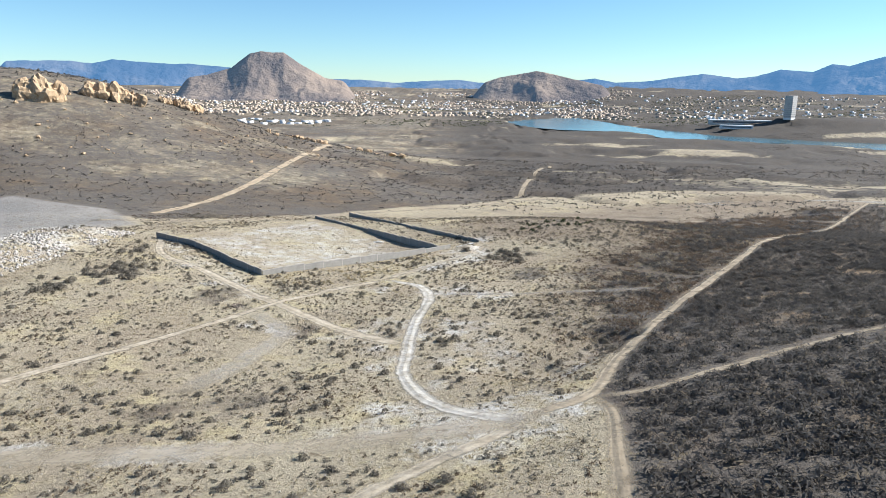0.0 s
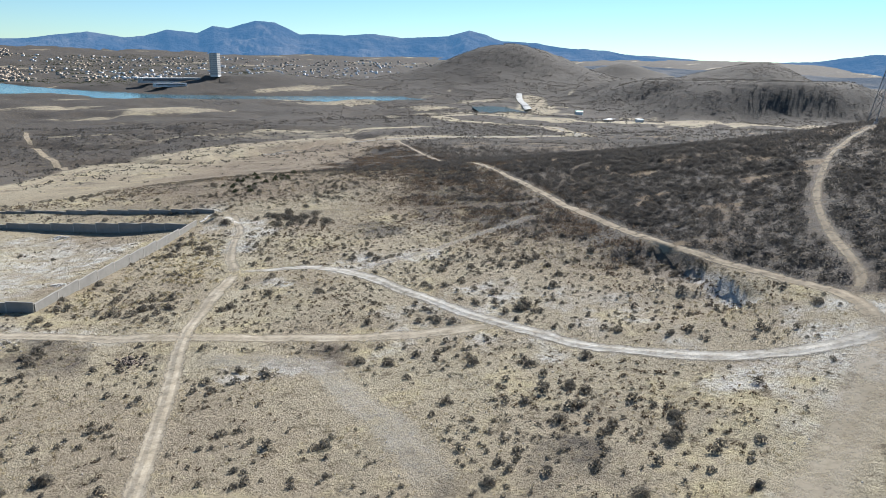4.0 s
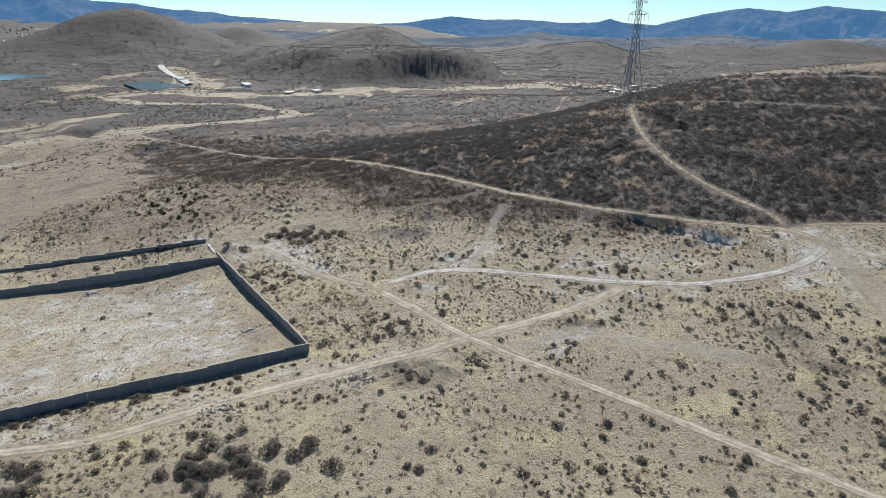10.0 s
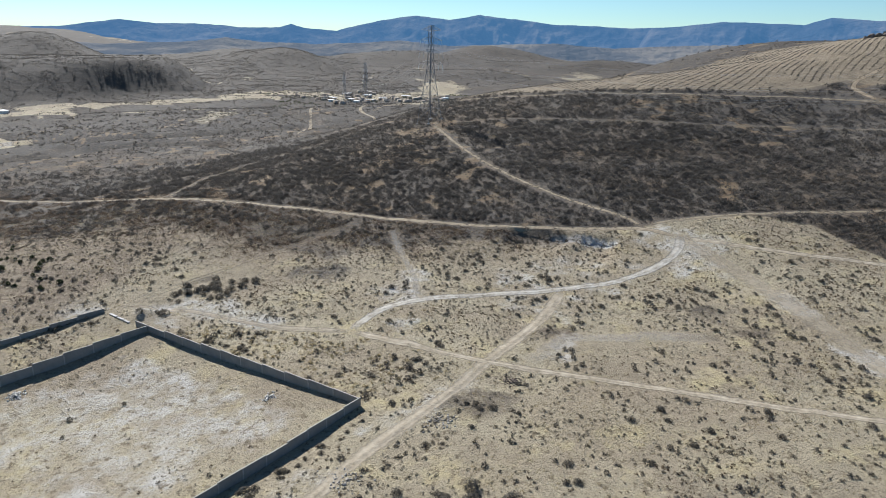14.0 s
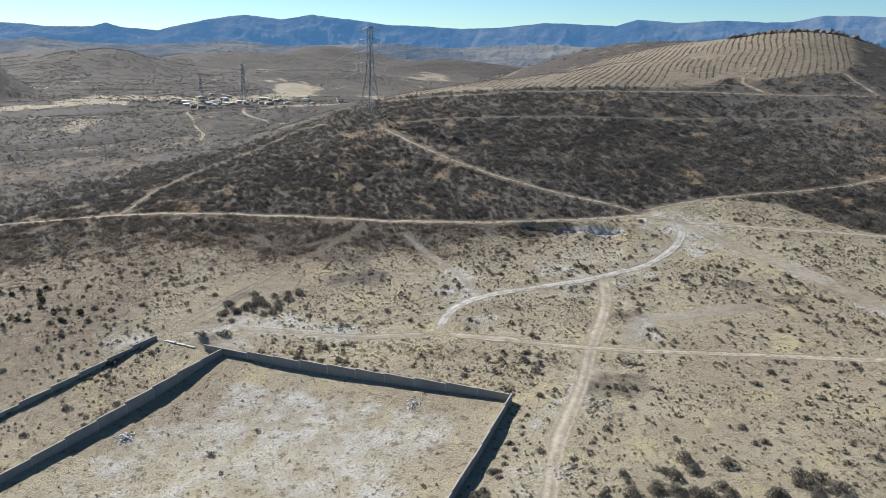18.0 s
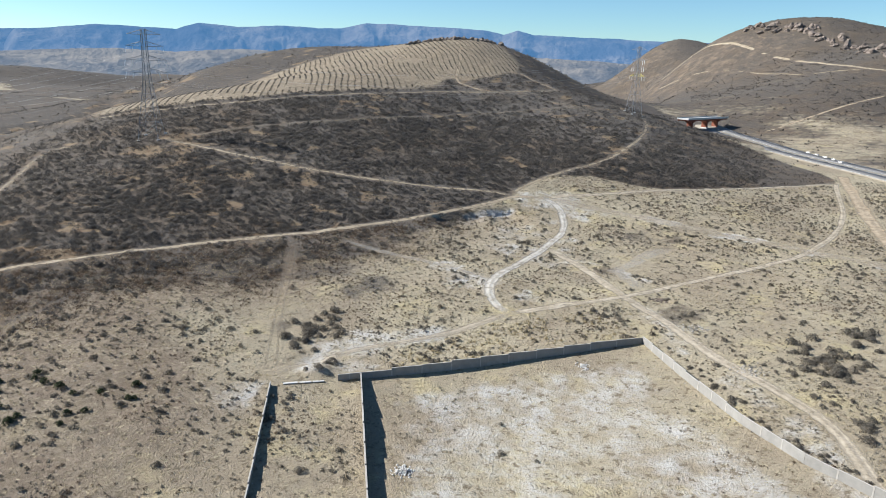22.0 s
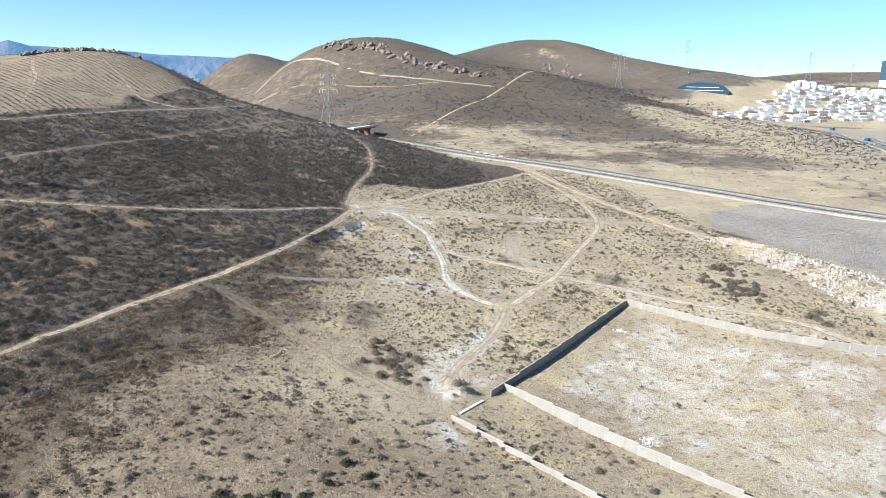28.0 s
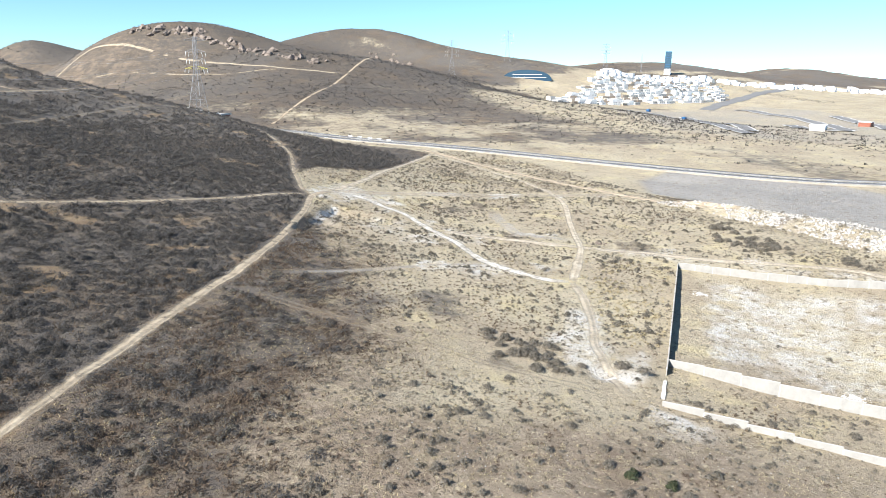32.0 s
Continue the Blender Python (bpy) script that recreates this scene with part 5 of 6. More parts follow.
scatter_mesh("scrub", _p[~_near], _s[~_near], COARSE_SHAPES, MAT["mound"], "grey leafless thorn bushes covering the higher slope", "scrub", 219)


def keep_foot(x, y):
    d = inside(x, y, SCRUB_FOOT) - 7 + 28 * (grain(x, y, 22, 5, 2) - 0.5)
    m = 0.8 * smooth(5, -10, d) + 0.35 * smooth(18, -2, d)
    return m * off_tracks(x, y) * smooth(0.36, 0.6, grain(x, y, 6, 4, 82))


_p = scatter((15, 100, 235, 390), 130000, keep_foot, 103)
scatter_mesh("scrub", _p, np.random.default_rng(2).uniform(0.5, 1.6, len(_p)), SCRUB_SHAPES, MAT["russet"], "russet-brown leafless scrub thinning into dry grass below the track", "scrub", 203)


def keep_edge(x, y):
    return smooth(3.6, 2.6, near_line(x, y, EAST_TRACK)) * (near_line(x, y, EAST_TRACK) > 2.0) * (inside(x, y, SCRUB_EAST) < 0)


_p = scatter((5, 70, 235, 380), 60000, keep_edge, 121)
scatter_mesh("scrub", _p, np.random.default_rng(12).uniform(0.8, 1.5, len(_p)), SCRUB_SHAPES, MAT["scrub"], "thick hedge of dark scrub along the edge of the track", "scrub", 221)


def keep_grass(x, y):
    return (1 - in_scrub(x, y)) * off_tracks(x, y, -0.4) * (0.15 + 0.85 * smooth(0.4, 0.62, grain(x, y, 12, 4, 83))) * np.where(inside(x, y, YARD) < 0, 0.4, 1)


_p = scatter((-120, -40, 117, 300), 95000, keep_grass, 105)
scatter_mesh("dry_grass", _p, np.random.default_rng(3).uniform(0.3, 0.75, len(_p)), TUFT_SHAPES, MAT["tuft"], "tufts of straw-coloured dry grass on pale earth", "grass", 205)


def keep_small(x, y):
    return (1 - in_scrub(x, y)) * off_tracks(x, y) * (0.2 + 0.8 * smooth(0.42, 0.6, grain(x, y, 16, 4, 86))) * np.where(inside(x, y, YARD) < 0, 0.2, 1)


_p = scatter((-130, -60, 130, 310), 85000, keep_small, 111)
_s = np.random.default_rng(13).uniform(0.5, 0.9, len(_p)) ** 2
_brown = grain(_p[:, 0], _p[:, 1], 14, 3, 92) > 0.52
scatter_mesh("small_shrubs", _p[~_brown], _s[~_brown], SMALL_SHAPES, MAT["bush"], "knee-high leafless grey shrubs dotted over dry grass", "shrub", 211)
scatter_mesh("small_shrubs", _p[_brown], _s[_brown], SMALL_SHAPES, MAT["russet"], "knee-high russet-brown shrubs dotted over dry grass", "shrub", 212)


THICK = [(-28, 92), (-40, 84), (-62, 74)]


def keep_bush(x, y):
    clump = smooth(0.46, 0.68, grain(x, y, 20, 4, 84))
    thick = smooth(26, 8, near_line(x, y, [(30, 122), (16, 108), (6, 128), (22, 140)]))
    yard = inside(x, y, YARD)
    return (1 - in_scrub(x, y)) * off_tracks(x, y) * np.clip(0.16 + 0.75 * clump + 0.8 * thick + 0.45 * smooth(-30, -60, x) * smooth(165, 130, y) + 0.7 * smooth(24, 8, near_line(x, y, THICK)) + 0.4 * smooth(15, 40, x) * smooth(205, 235, y), 0, 1) * (1 - 0.75 * smooth(30, 8, near_line(x, y, [(44, 176), (30, 200), (22, 190)]))) * (np.abs(yard) > 1.2) * np.where(yard < 0, 0.05, 1)


_p = scatter((-125, -60, 120, 300), 18000, keep_bush, 107)
_sizes = 0.5 + 0.95 * np.random.default_rng(4).uniform(0, 1, len(_p)) ** 3
_order = np.argsort(-_sizes)
_big, _rest = _order[:260], _order[260:]
scatter_mesh("bushes", _p[_rest], _sizes[_rest], BUSH_SHAPES, MAT["bush"], "scattered leafless grey-brown bushes on dry grass", "bush", 207)

# the largest bushes stand as things of their own
_bush_meshes = [mesh_object("bush", v, f, MAT["bush"]) for v, f in [mound(_rng, 300, 0.54, 0.58, 0.17, 0.03, 0.4) for _ in range(14)]]
_green_meshes = [mesh_object("evergreen_shrub", v, f, MAT["green"]) for v, f in [mound(_rng, 170, 0.62, 0.9, 0.3, 0.075, 0.2) for _ in range(4)]]
_br = random.Random(8)


def plant(pool, k, x, y, size, label, category, group):
    src = pool[k % len(pool)]
    ob = src if not src.get("label") else new(src.name.split(".")[0], src.data)
    ob.matrix_world = Matrix.LocRotScale((x, y, float(height(x, y)) - 0.03), Euler((0, 0, _br.uniform(0, 6.28))), (size, size, size * _br.uniform(0.8, 1.1)))
    return tagged(ob, label, category, group)


for _k, _i in enumerate(_big):
    plant(_bush_meshes, _k, _p[_i, 0], _p[_i, 1], float(_sizes[_i]) * 1.05, "leafless grey-brown thorn bush on dry grass", "bush", "bushes of the grassland")
# dark evergreen shrubs in a loose group, and dense thickets
for _k, (_cx, _cy, _r, _n) in enumerate(((43, 257, 8, 16), (54, 266, 8, 8), (30, 245, 4, 3))):
    for _ in range(_n):
        plant(_green_meshes, _br.randrange(4), _cx + _br.gauss(0, _r), _cy + _br.gauss(0, _r * 0.5), _br.uniform(0.8, 1.5), "low dark green evergreen shrub on dry earth", "shrub", "evergreen shrubs by the wall")
for _cx, _cy, _r, _n in ((20, 207, 4.5, 28), (-84, 170, 6, 40), (-88, 195, 5, 14), (-91, 155, 4, 10), (6, 218, 2, 4)):
    for _ in range(_n):
        _x, _y = _cx + _br.gauss(0, _r * 0.7), _cy + _br.gauss(0, _r)
        if min(float(near_line(np.float64(_x), np.float64(_y), l)) - w for l, w in ALL_TRACKS) > 0:
            plant(_bush_meshes, _br.randrange(14), _x, _y, _br.uniform(1.4, 2.6), "large dark leafless bush in a dense thicket", "bush", "thicket bushes")


for _k in range(40):
    _i = _br.randrange(4)
    _q = WEST_WALL[_i].lerp(WEST_WALL[_i + 1], _br.random())
    _w = (WEST_WALL[_i + 1] - WEST_WALL[_i]).normalized()
    _o = _br.uniform(2.0, 5.0)
    plant(_bush_meshes, _br.randrange(14), _q.x - _w.y * _o, _q.y + _w.x * _o, _br.uniform(0.5, 1.3), "low brown-grey bush on the bank along the wall", "bush", "bushes along the wall")


# rank brown brush on the hummocks between the wall and the crossing
BRUSH = [(-46, 172), (-38, 155), (-24, 166), (-12, 182), (-2, 208), (-6, 211)]
_p = scatter((-50, 145, 5, 215), 2200, lambda x, y: smooth(3, -3, inside(x, y, BRUSH)) * off_tracks(x, y) * (grain(x, y, 6, 3, 87) > 0.48), 113)
scatter_mesh("brush", _p, np.random.default_rng(15).uniform(0.5, 1.2, len(_p)), SMALL_SHAPES, MAT["tuft"], "rank straw-brown brush on hummocks outside the wall", "brush", 213)
_p = scatter((-50, 145, 5, 215), 500, lambda x, y: smooth(3, -3, inside(x, y, BRUSH)) * off_tracks(x, y) * (grain(x, y, 9, 3, 88) > 0.5), 115)
scatter_mesh("bushes", _p, np.random.default_rng(16).uniform(0.8, 1.7, len(_p)), BUSH_SHAPES, MAT["bush"], "dark leafless bushes among brown brush outside the wall", "bush", 215)


def keep_far(x, y):
    d = np.hypot(x, y - 135)
    m = smooth(0.38, 0.6, grain(x, y, 110, 5, 31))
    return off_tracks(x, y) * (0.15 + 0.85 * m) * np.where((x > 285) | (y > 390) | (y < -225), 1, 1 - in_scrub(x, y)) * smooth(180, 300, d) * np.clip(1.3 - d / 800, 0.1, 1) * (inside(x, y, RUBBLE) > 0) * (inside(x, y, CLEARING) > 0)


_p = scatter((-470, -560, 720, 720), 75000, keep_far, 109)
_d = np.hypot(_p[:, 0], _p[:, 1] - 135)
scatter_mesh("scrub", _p, np.random.default_rng(6).uniform(0.7, 1.6, len(_p)) * (1 + _d / 330), FAR_SHAPES, MAT["scrub"], "dark scrub mottling the far slopes and flats", "scrub", 209)


# brush raked into windrows down the cleared hilltop
def keep_rows(x, y):
    u = x * 0.788 + y * 0.616 + 5 * (grain(x, y, 50, 2, 93) - 0.5)
    gate = (np.abs((u / 3.7) % 1 - 0.5) < 0.05 + 0.10 * grain(x, y, 8, 3, 95)) * (grain(u * 0.8, x * 0.6 - y * 0.8, 20, 4, 94, 0.6) > 0.42)
    return gate * (inside(x, y, CLEARING) < -2)


_p = scatter((95, -235, 300, 95), 260000, keep_rows, 131)
scatter_mesh("windrows", _p, np.random.default_rng(14).uniform(0.45, 0.95, len(_p)), FAR_SHAPES, MAT["scrub"], "rows of raked dead brush on the cleared hilltop", "brush", 231)


# ---- highway and overpass ----
def lane(name, offset, width, mat, label, lift, category, kind="structure", start=0.0, stop=1e9):
    """A strip that follows the highway at a sideways offset."""
    p = np.array(HIGHWAY, float)
    for _ in range(3):
        q = np.empty((2 * len(p) - 2, 2))
        q[0::2], q[1::2] = p[:-1] * 0.75 + p[1:] * 0.25, p[:-1] * 0.25 + p[1:] * 0.75
        p = np.vstack([p[:1], q, p[-1:]])
    s = np.r_[0, np.cumsum(np.hypot(*np.diff(p, axis=0).T))]
    t = np.arange(max(0, start), min(s[-1], stop), 4.0)
    c = np.stack([np.interp(t, s, p[:, 0]), np.interp(t, s, p[:, 1])], 1)
    d = np.gradient(c, axis=0)
    d /= np.hypot(*d.T)[:, None]
    side = np.stack([-d[:, 1], d[:, 0]], 1)
    bed = height(c[:, 0], c[:, 1])
    bed = np.convolve(np.pad(bed, 6, mode="edge"), np.ones(13) / 13, "valid") + 0.3 + lift
    V, rows = [], len(t)
    for u in (-width / 2, width / 2):
        e = c + side * (offset + u)
        V.append(np.column_stack([e, bed]))
        V.append(np.column_stack([e, bed - (0.9 if lift == 0 else 0.02)]))
    V = np.concatenate(V)
    i = np.arange(rows - 1)
    quad = lambda a, b: np.stack([a * rows + i, b * rows + i, b * rows + i + 1, a * rows + i + 1], 1)
    F = np.concatenate([quad(2, 0), quad(0, 1), quad(3, 2)])
    return tagged(mesh_object(name, V, F, MAT[mat]), label, category, kind=kind)


lane("road_verge", 0, 22.6, "gravel", "pale graded gravel verge of the highway", 0, "verge", start=262)
for _o, _n in ((-6.3, "road_westbound"), (6.3, "road_eastbound")):
    lane(_n, _o, 9.0, "asphalt", "two-lane grey asphalt carriageway of the highway", 0.06, "road", start=270)
    for _u in (-3.9, 3.9):
        lane("road_line", _o + _u, 0.16, "paint", "solid white edge line on the asphalt", 0.085, "road marking", start=270)


def overpass(x, y, turn):
    base = new("overpass_bridge")
    z = float(height(x, y)) + 0.4
    base.matrix_world = pose(x, y, z, 0, 0, turn) @ Matrix.Scale(0.92, 4)
    bm = bmesh.new()
    add_box(bm, 0, 0, 7.6, 54, 10.5, 0.7, bevel=0.08)
    for s in (-1, 1):
        add_box(bm, 0, s * 5.1, 8.3, 54, 0.3, 0.8, bevel=0.05)
    part("deck", bm, MAT["concrete"], base)
    for s in (-4.0, -1.35, 1.35, 4.0):
        bm = bmesh.new()
        add_box(bm, 0, s, 6.75, 54, 0.5, 1.0, bevel=0.03)
        part("girder", bm, MAT["oxide"], base, "oxide-red steel girder")
    for px in (-17, -3, 17):
        bm = bmesh.new()
        add_box(bm, px, 0, 2.4, 1.4, 5.0, 5.0, bevel=0.12)
        for sx in (-1, 1):
            v = [bm.verts.new(c) for c in ((px + sx * 0.7, -2.5, 4.3), (px + sx * 0.7, 2.5, 4.3), (px + sx * 4.6, 2.6, 6.2), (px + sx * 4.6, -2.6, 6.2), (px + sx * 0.7, -2.5, 6.25), (px + sx * 0.7, 2.5, 6.25))]
            bm.faces.new((v[0], v[1], v[2], v[3]))
            bm.faces.new((v[4], v[3], v[2], v[5]))
            bm.faces.new((v[0], v[3], v[4]))
            bm.faces.new((v[1], v[5], v[2]))
        bmesh.ops.recalc_face_normals(bm, faces=bm.faces)
        pier = part("pier", bm, MAT["oxide"], base, "oxide-red flared pier")
        bm = bmesh.new()
        add_box(bm, px, 0, 0.0, 2.4, 6.0, 1.0, bevel=0.1)
        part("pile_cap", bm, MAT["concrete"], pier, "pale concrete pile cap")
    return tagged(base, "unfinished overpass on red flared piers above the highway", "bridge")


overpass(-4.5, -223, 64)


def barrier(x, y, turn):
    base = new("road_barrier")
    base.matrix_world = pose(x, y, float(height(x, y)) + 0.5, 0, 0, turn)
    bm = bmesh.new()
    prof = [(-0.3, 0), (-0.3, 0.15), (-0.12, 0.4), (-0.09, 0.85), (0.09, 0.85), (0.12, 0.4), (0.3, 0.15), (0.3, 0)]
    ends = [[bm.verts.new((sx * 1.5, a, b)) for a, b in prof] for sx in (-1, 1)]
    for k in range(8):
        bm.faces.new((ends[0][k], ends[0][(k + 1) % 8], ends[1][(k + 1) % 8], ends[1][k]))
    bm.faces.new(ends[0])
    bm.faces.new(ends[1][::-1])
    bmesh.ops.recalc_face_normals(bm, faces=bm.faces)
    part("body", bm, MAT["concrete"], base)
    for s in (-0.8, 0.8):
        bm = bmesh.new()
        add_box(bm, s, 0, 0.62, 0.6, 0.28, 0.3, bevel=0.02)
        part("stripe", bm, MAT["glass"], base, "black painted stripe")
    return tagged(base, "pale concrete traffic barrier with black stripes", "barrier", "barriers on the highway")


for _x, _y in ((-75.9, -141), (-80.4, -135), (-84.7, -128), (-88.9, -122), (-92, -113.6)):
    barrier(_x, _y, -55)


# ---- rocks ----
def rock_mesh(seed, stretch=(1, 1, 1), detail=2, cut=0.25):
    """A blocky weathered boulder."""
    bm = bmesh.new()
    bmesh.ops.create_icosphere(bm, subdivisions=detail, radius=1.0)
    off = Vector((seed * 3.7, seed * 1.3, seed * 7.1))
    for v in bm.verts:
        d = v.co.normalized()
        r = 0.8 + cut * noise.noise(d * 1.1 + off) + 0.18 * noise.cell(d * 2.3 + off) + 0.1 * noise.noise(d * 4 + off)
        v.co = Vector((d.x * r * stretch[0], d.y * r * stretch[1], d.z * r * stretch[2]))
    return bm


ROCKS = [part("boulder", rock_mesh(k, ((1, 0.8, 0.75), (0.9, 1.1, 0.8), (1.1, 0.9, 0.6))[k % 3]), MAT["rock"]) for k in range(6)]
PILLARS = [part("rock_pillar", rock_mesh(k + 20, (1.05, 1.1, 1.35), 3, 0.4), MAT["rock"]) for k in range(5)]
CRAGS = [part("crag", rock_mesh(k + 40, (1.2, 1.0, 0.9), 2, 0.4), MAT["dark_rock"]) for k in range(5)]


def rest(pool, x, y, size, label, category, group, sink=0.25, tilt=15):
    src = pool[_br.randrange(len(pool))]
    ob = src if not src.get("label") else new(src.name.split(".")[0], src.data)
    ob.matrix_world = Matrix.LocRotScale((x, y, float(height(x, y)) - sink * size + 0.5 * size), Euler([radians(_br.uniform(-tilt, tilt)), radians(_br.uniform(-tilt, tilt)), _br.uniform(0, 6.28)]), (size * _br.uniform(0.8, 1.2), size * _br.uniform(0.8, 1.2), size * _br.uniform(0.8, 1.25)))
    return tagged(ob, label, category, group)


# tall outcrops on the north-western hill
for _cx, _cy, _n, _len, _s in ((-288, 490, 18, 24, 8.5), (-256, 530, 18, 32, 7.0), (-226, 585, 11, 26, 5.0), (-140, 640, 14, 50, 4.2), (-70, 660, 14, 56, 4.0)):
    for _k in range(_n):
        _t = (_k / (_n - 1) - 0.5) * _len
        rest(PILLARS if _s > 4.5 else ROCKS, _cx + _t * 0.92 + _br.gauss(0, 1.5), _cy + _t * 0.35 + _br.gauss(0, 3), _s * _br.uniform(0.6, 1.15), "tall ochre weathered rock pillar in a hillside outcrop" if _s > 4.5 else "low ochre slab of rock in a hillside outcrop", "rock", "rock pillars of the outcrop" if _s > 4.5 else "low rocks of the outcrop", 0.3)
for _ in range(70):
    _a = _br.uniform(0, 1)
    rest(ROCKS, -320 + 190 * _a + _br.gauss(0, 25), 400 + 150 * _a + _br.gauss(0, 45), _br.uniform(0.5, 1.8), "ochre boulder half sunk in scrub on the slope", "boulder", "boulders of the north slope")
# dark crags along the southern ridge
for _k in range(70):
    _t = _k / 69
    _x, _y = np.interp(_t, [0, 0.3, 0.6, 0.8, 1], [10, -53, -100, -136, -160]), np.interp(_t, [0, 0.3, 0.6, 0.8, 1], [-652, -615, -560, -484, -455])
    rest(CRAGS, _x + _br.gauss(0, 6), _y + _br.gauss(0, 7), _br.uniform(2.0, 5.5), "dark weathered crag on the ridge of the hill", "rock", "crags of the southern ridge", 0.45)
for _k in range(40):
    rest(CRAGS, -330 + _br.gauss(0, 22), -655 + _br.gauss(0, 22), _br.uniform(1.5, 4.0), "dark weathered crag on the ridge of the hill", "rock", "crags of the southern ridge", 0.45)
# rim of the cleared hilltop
for _k in range(60):
    _t = _k / 59
    rest(CRAGS, 221 - 55 * _t + _br.gauss(0, 2.5), -179 - 48 * _t + _br.gauss(0, 2.5), _br.uniform(1.3, 2.6), "low dark rock on the rim of the hilltop", "rock", "rim rocks of the hilltop", 0.3)


def loose_stones(name, spots, sizes, mat, label, seed):
    """Small broken stones as one heap."""
    rng = np.random.default_rng(seed)
    base = np.array([(1, 0, -0.4), (-0.6, 0.8, -0.4), (-0.5, -0.85, -0.4), (0.3, 0.1, 0.7), (-0.35, 0.35, 0.55), (0.5, -0.6, 0.25)])
    faces = np.array([(0, 1, 3), (1, 4, 3), (1, 2, 4), (2, 5, 3), (2, 3, 4), (5, 0, 3), (2, 0, 5), (0, 2, 1)])
    n = len(spots)
    v = base[None] * rng.uniform(0.6, 1.4, (n, 6, 3)) * sizes[:, None, None]
    a = rng.uniform(0, 6.28, n)
    c, s = np.cos(a)[:, None], np.sin(a)[:, None]
    v = np.stack([v[..., 0] * c - v[..., 1] * s, v[..., 0] * s + v[..., 1] * c, v[..., 2]], -1) + spots[:, None]
    return tagged(mesh_object(name, v.reshape(-1, 3), (faces[None] + 6 * np.arange(n)[:, None, None]).reshape(-1, 3), MAT[mat]), label, "stones", kind="stuff")


_p = scatter((-146, 100, -100, 236), 16000, lambda x, y: (inside(x, y, RUBBLE) < 1) * (0.1 + 0.9 * smooth(0.4, 0.6, grain(x, y, 7, 4, 66))), 141)
loose_stones("rubble", _p, np.random.default_rng(20).uniform(0.3, 0.92, len(_p)) ** 2.2, "white_rock", "bank of tipped white rock rubble beside the grey pad", 5)
for _c, _r, _n, _h, _lab in (((-39, 190.7), 1.5, 70, 0.25, "small spill of white broken rubble inside the yard"), ((-23.4, 238.0), 1.7, 130, 0.6, "heap of white broken rubble by the dividing wall"), ((-46, 146), 2.2, 110, 0.3, "low pile of dark stones beside the crossing"), ((-57, 163), 3.5, 110, 0.2, "scattered pale stones on the bank beside the track"), ((-70, 180), 3.5, 90, 0.2, "scattered pale stones on the bank beside the track"), ((86, 232), 1.6, 140, 0.3, "small scree of brown stones in scrub")):
    _g = np.random.default_rng(abs(int(_c[0] * 10)))
    _q = _g.normal(0, 0.45, (_n, 2)) * _r
    _x, _y = _c[0] + _q[:, 0], _c[1] + _q[:, 1]
    _z = height(_x, _y) + _h * np.exp(-(_q ** 2).sum(1) / (0.4 * _r ** 2)) * _g.uniform(0, 1, _n)
    loose_stones("stones", np.stack([_x, _y, _z], 1), _g.uniform(0.1, 0.32, _n), "dark_rock" if "dark" in _lab or "brown" in _lab else "concrete" if "white" in _lab else "white_rock", _lab, 9)
_p = scatter((-125, 40, 110, 300), 9000, lambda x, y: off_tracks(x, y, -1) * smooth(0.5, 0.7, grain(x, y, 15, 3, 68)) * (inside(x, y, SCRUB_EAST) > 0), 145)
loose_stones("stones", _p, np.random.default_rng(21).uniform(0.06, 0.18, len(_p)), "white_rock", "loose pale stones strewn over the grassland", 11)


def slab(x, y, turn, sx, sy, tilt):
    bm = bmesh.new()
    add_box(bm, 0, 0, 0, sx, sy, 0.16, bevel=0.03)
    ob = part("concrete_slab", bm, MAT["concrete"])
    ob.matrix_world = pose(x, y, float(height(x, y)) + 0.1, tilt, 0, turn)
    return tagged(ob, "broken pale concrete slab lying by the wall gap", "slab", "slabs by the wall gap")


for _a in ((9.0, 226.7, 41, 2.8, 0.7, 2), (6.9, 224.8, 43, 2.4, 0.6, -2), (5.0, 223.1, 40, 2.2, 0.6, 1)):
    slab(*_a)


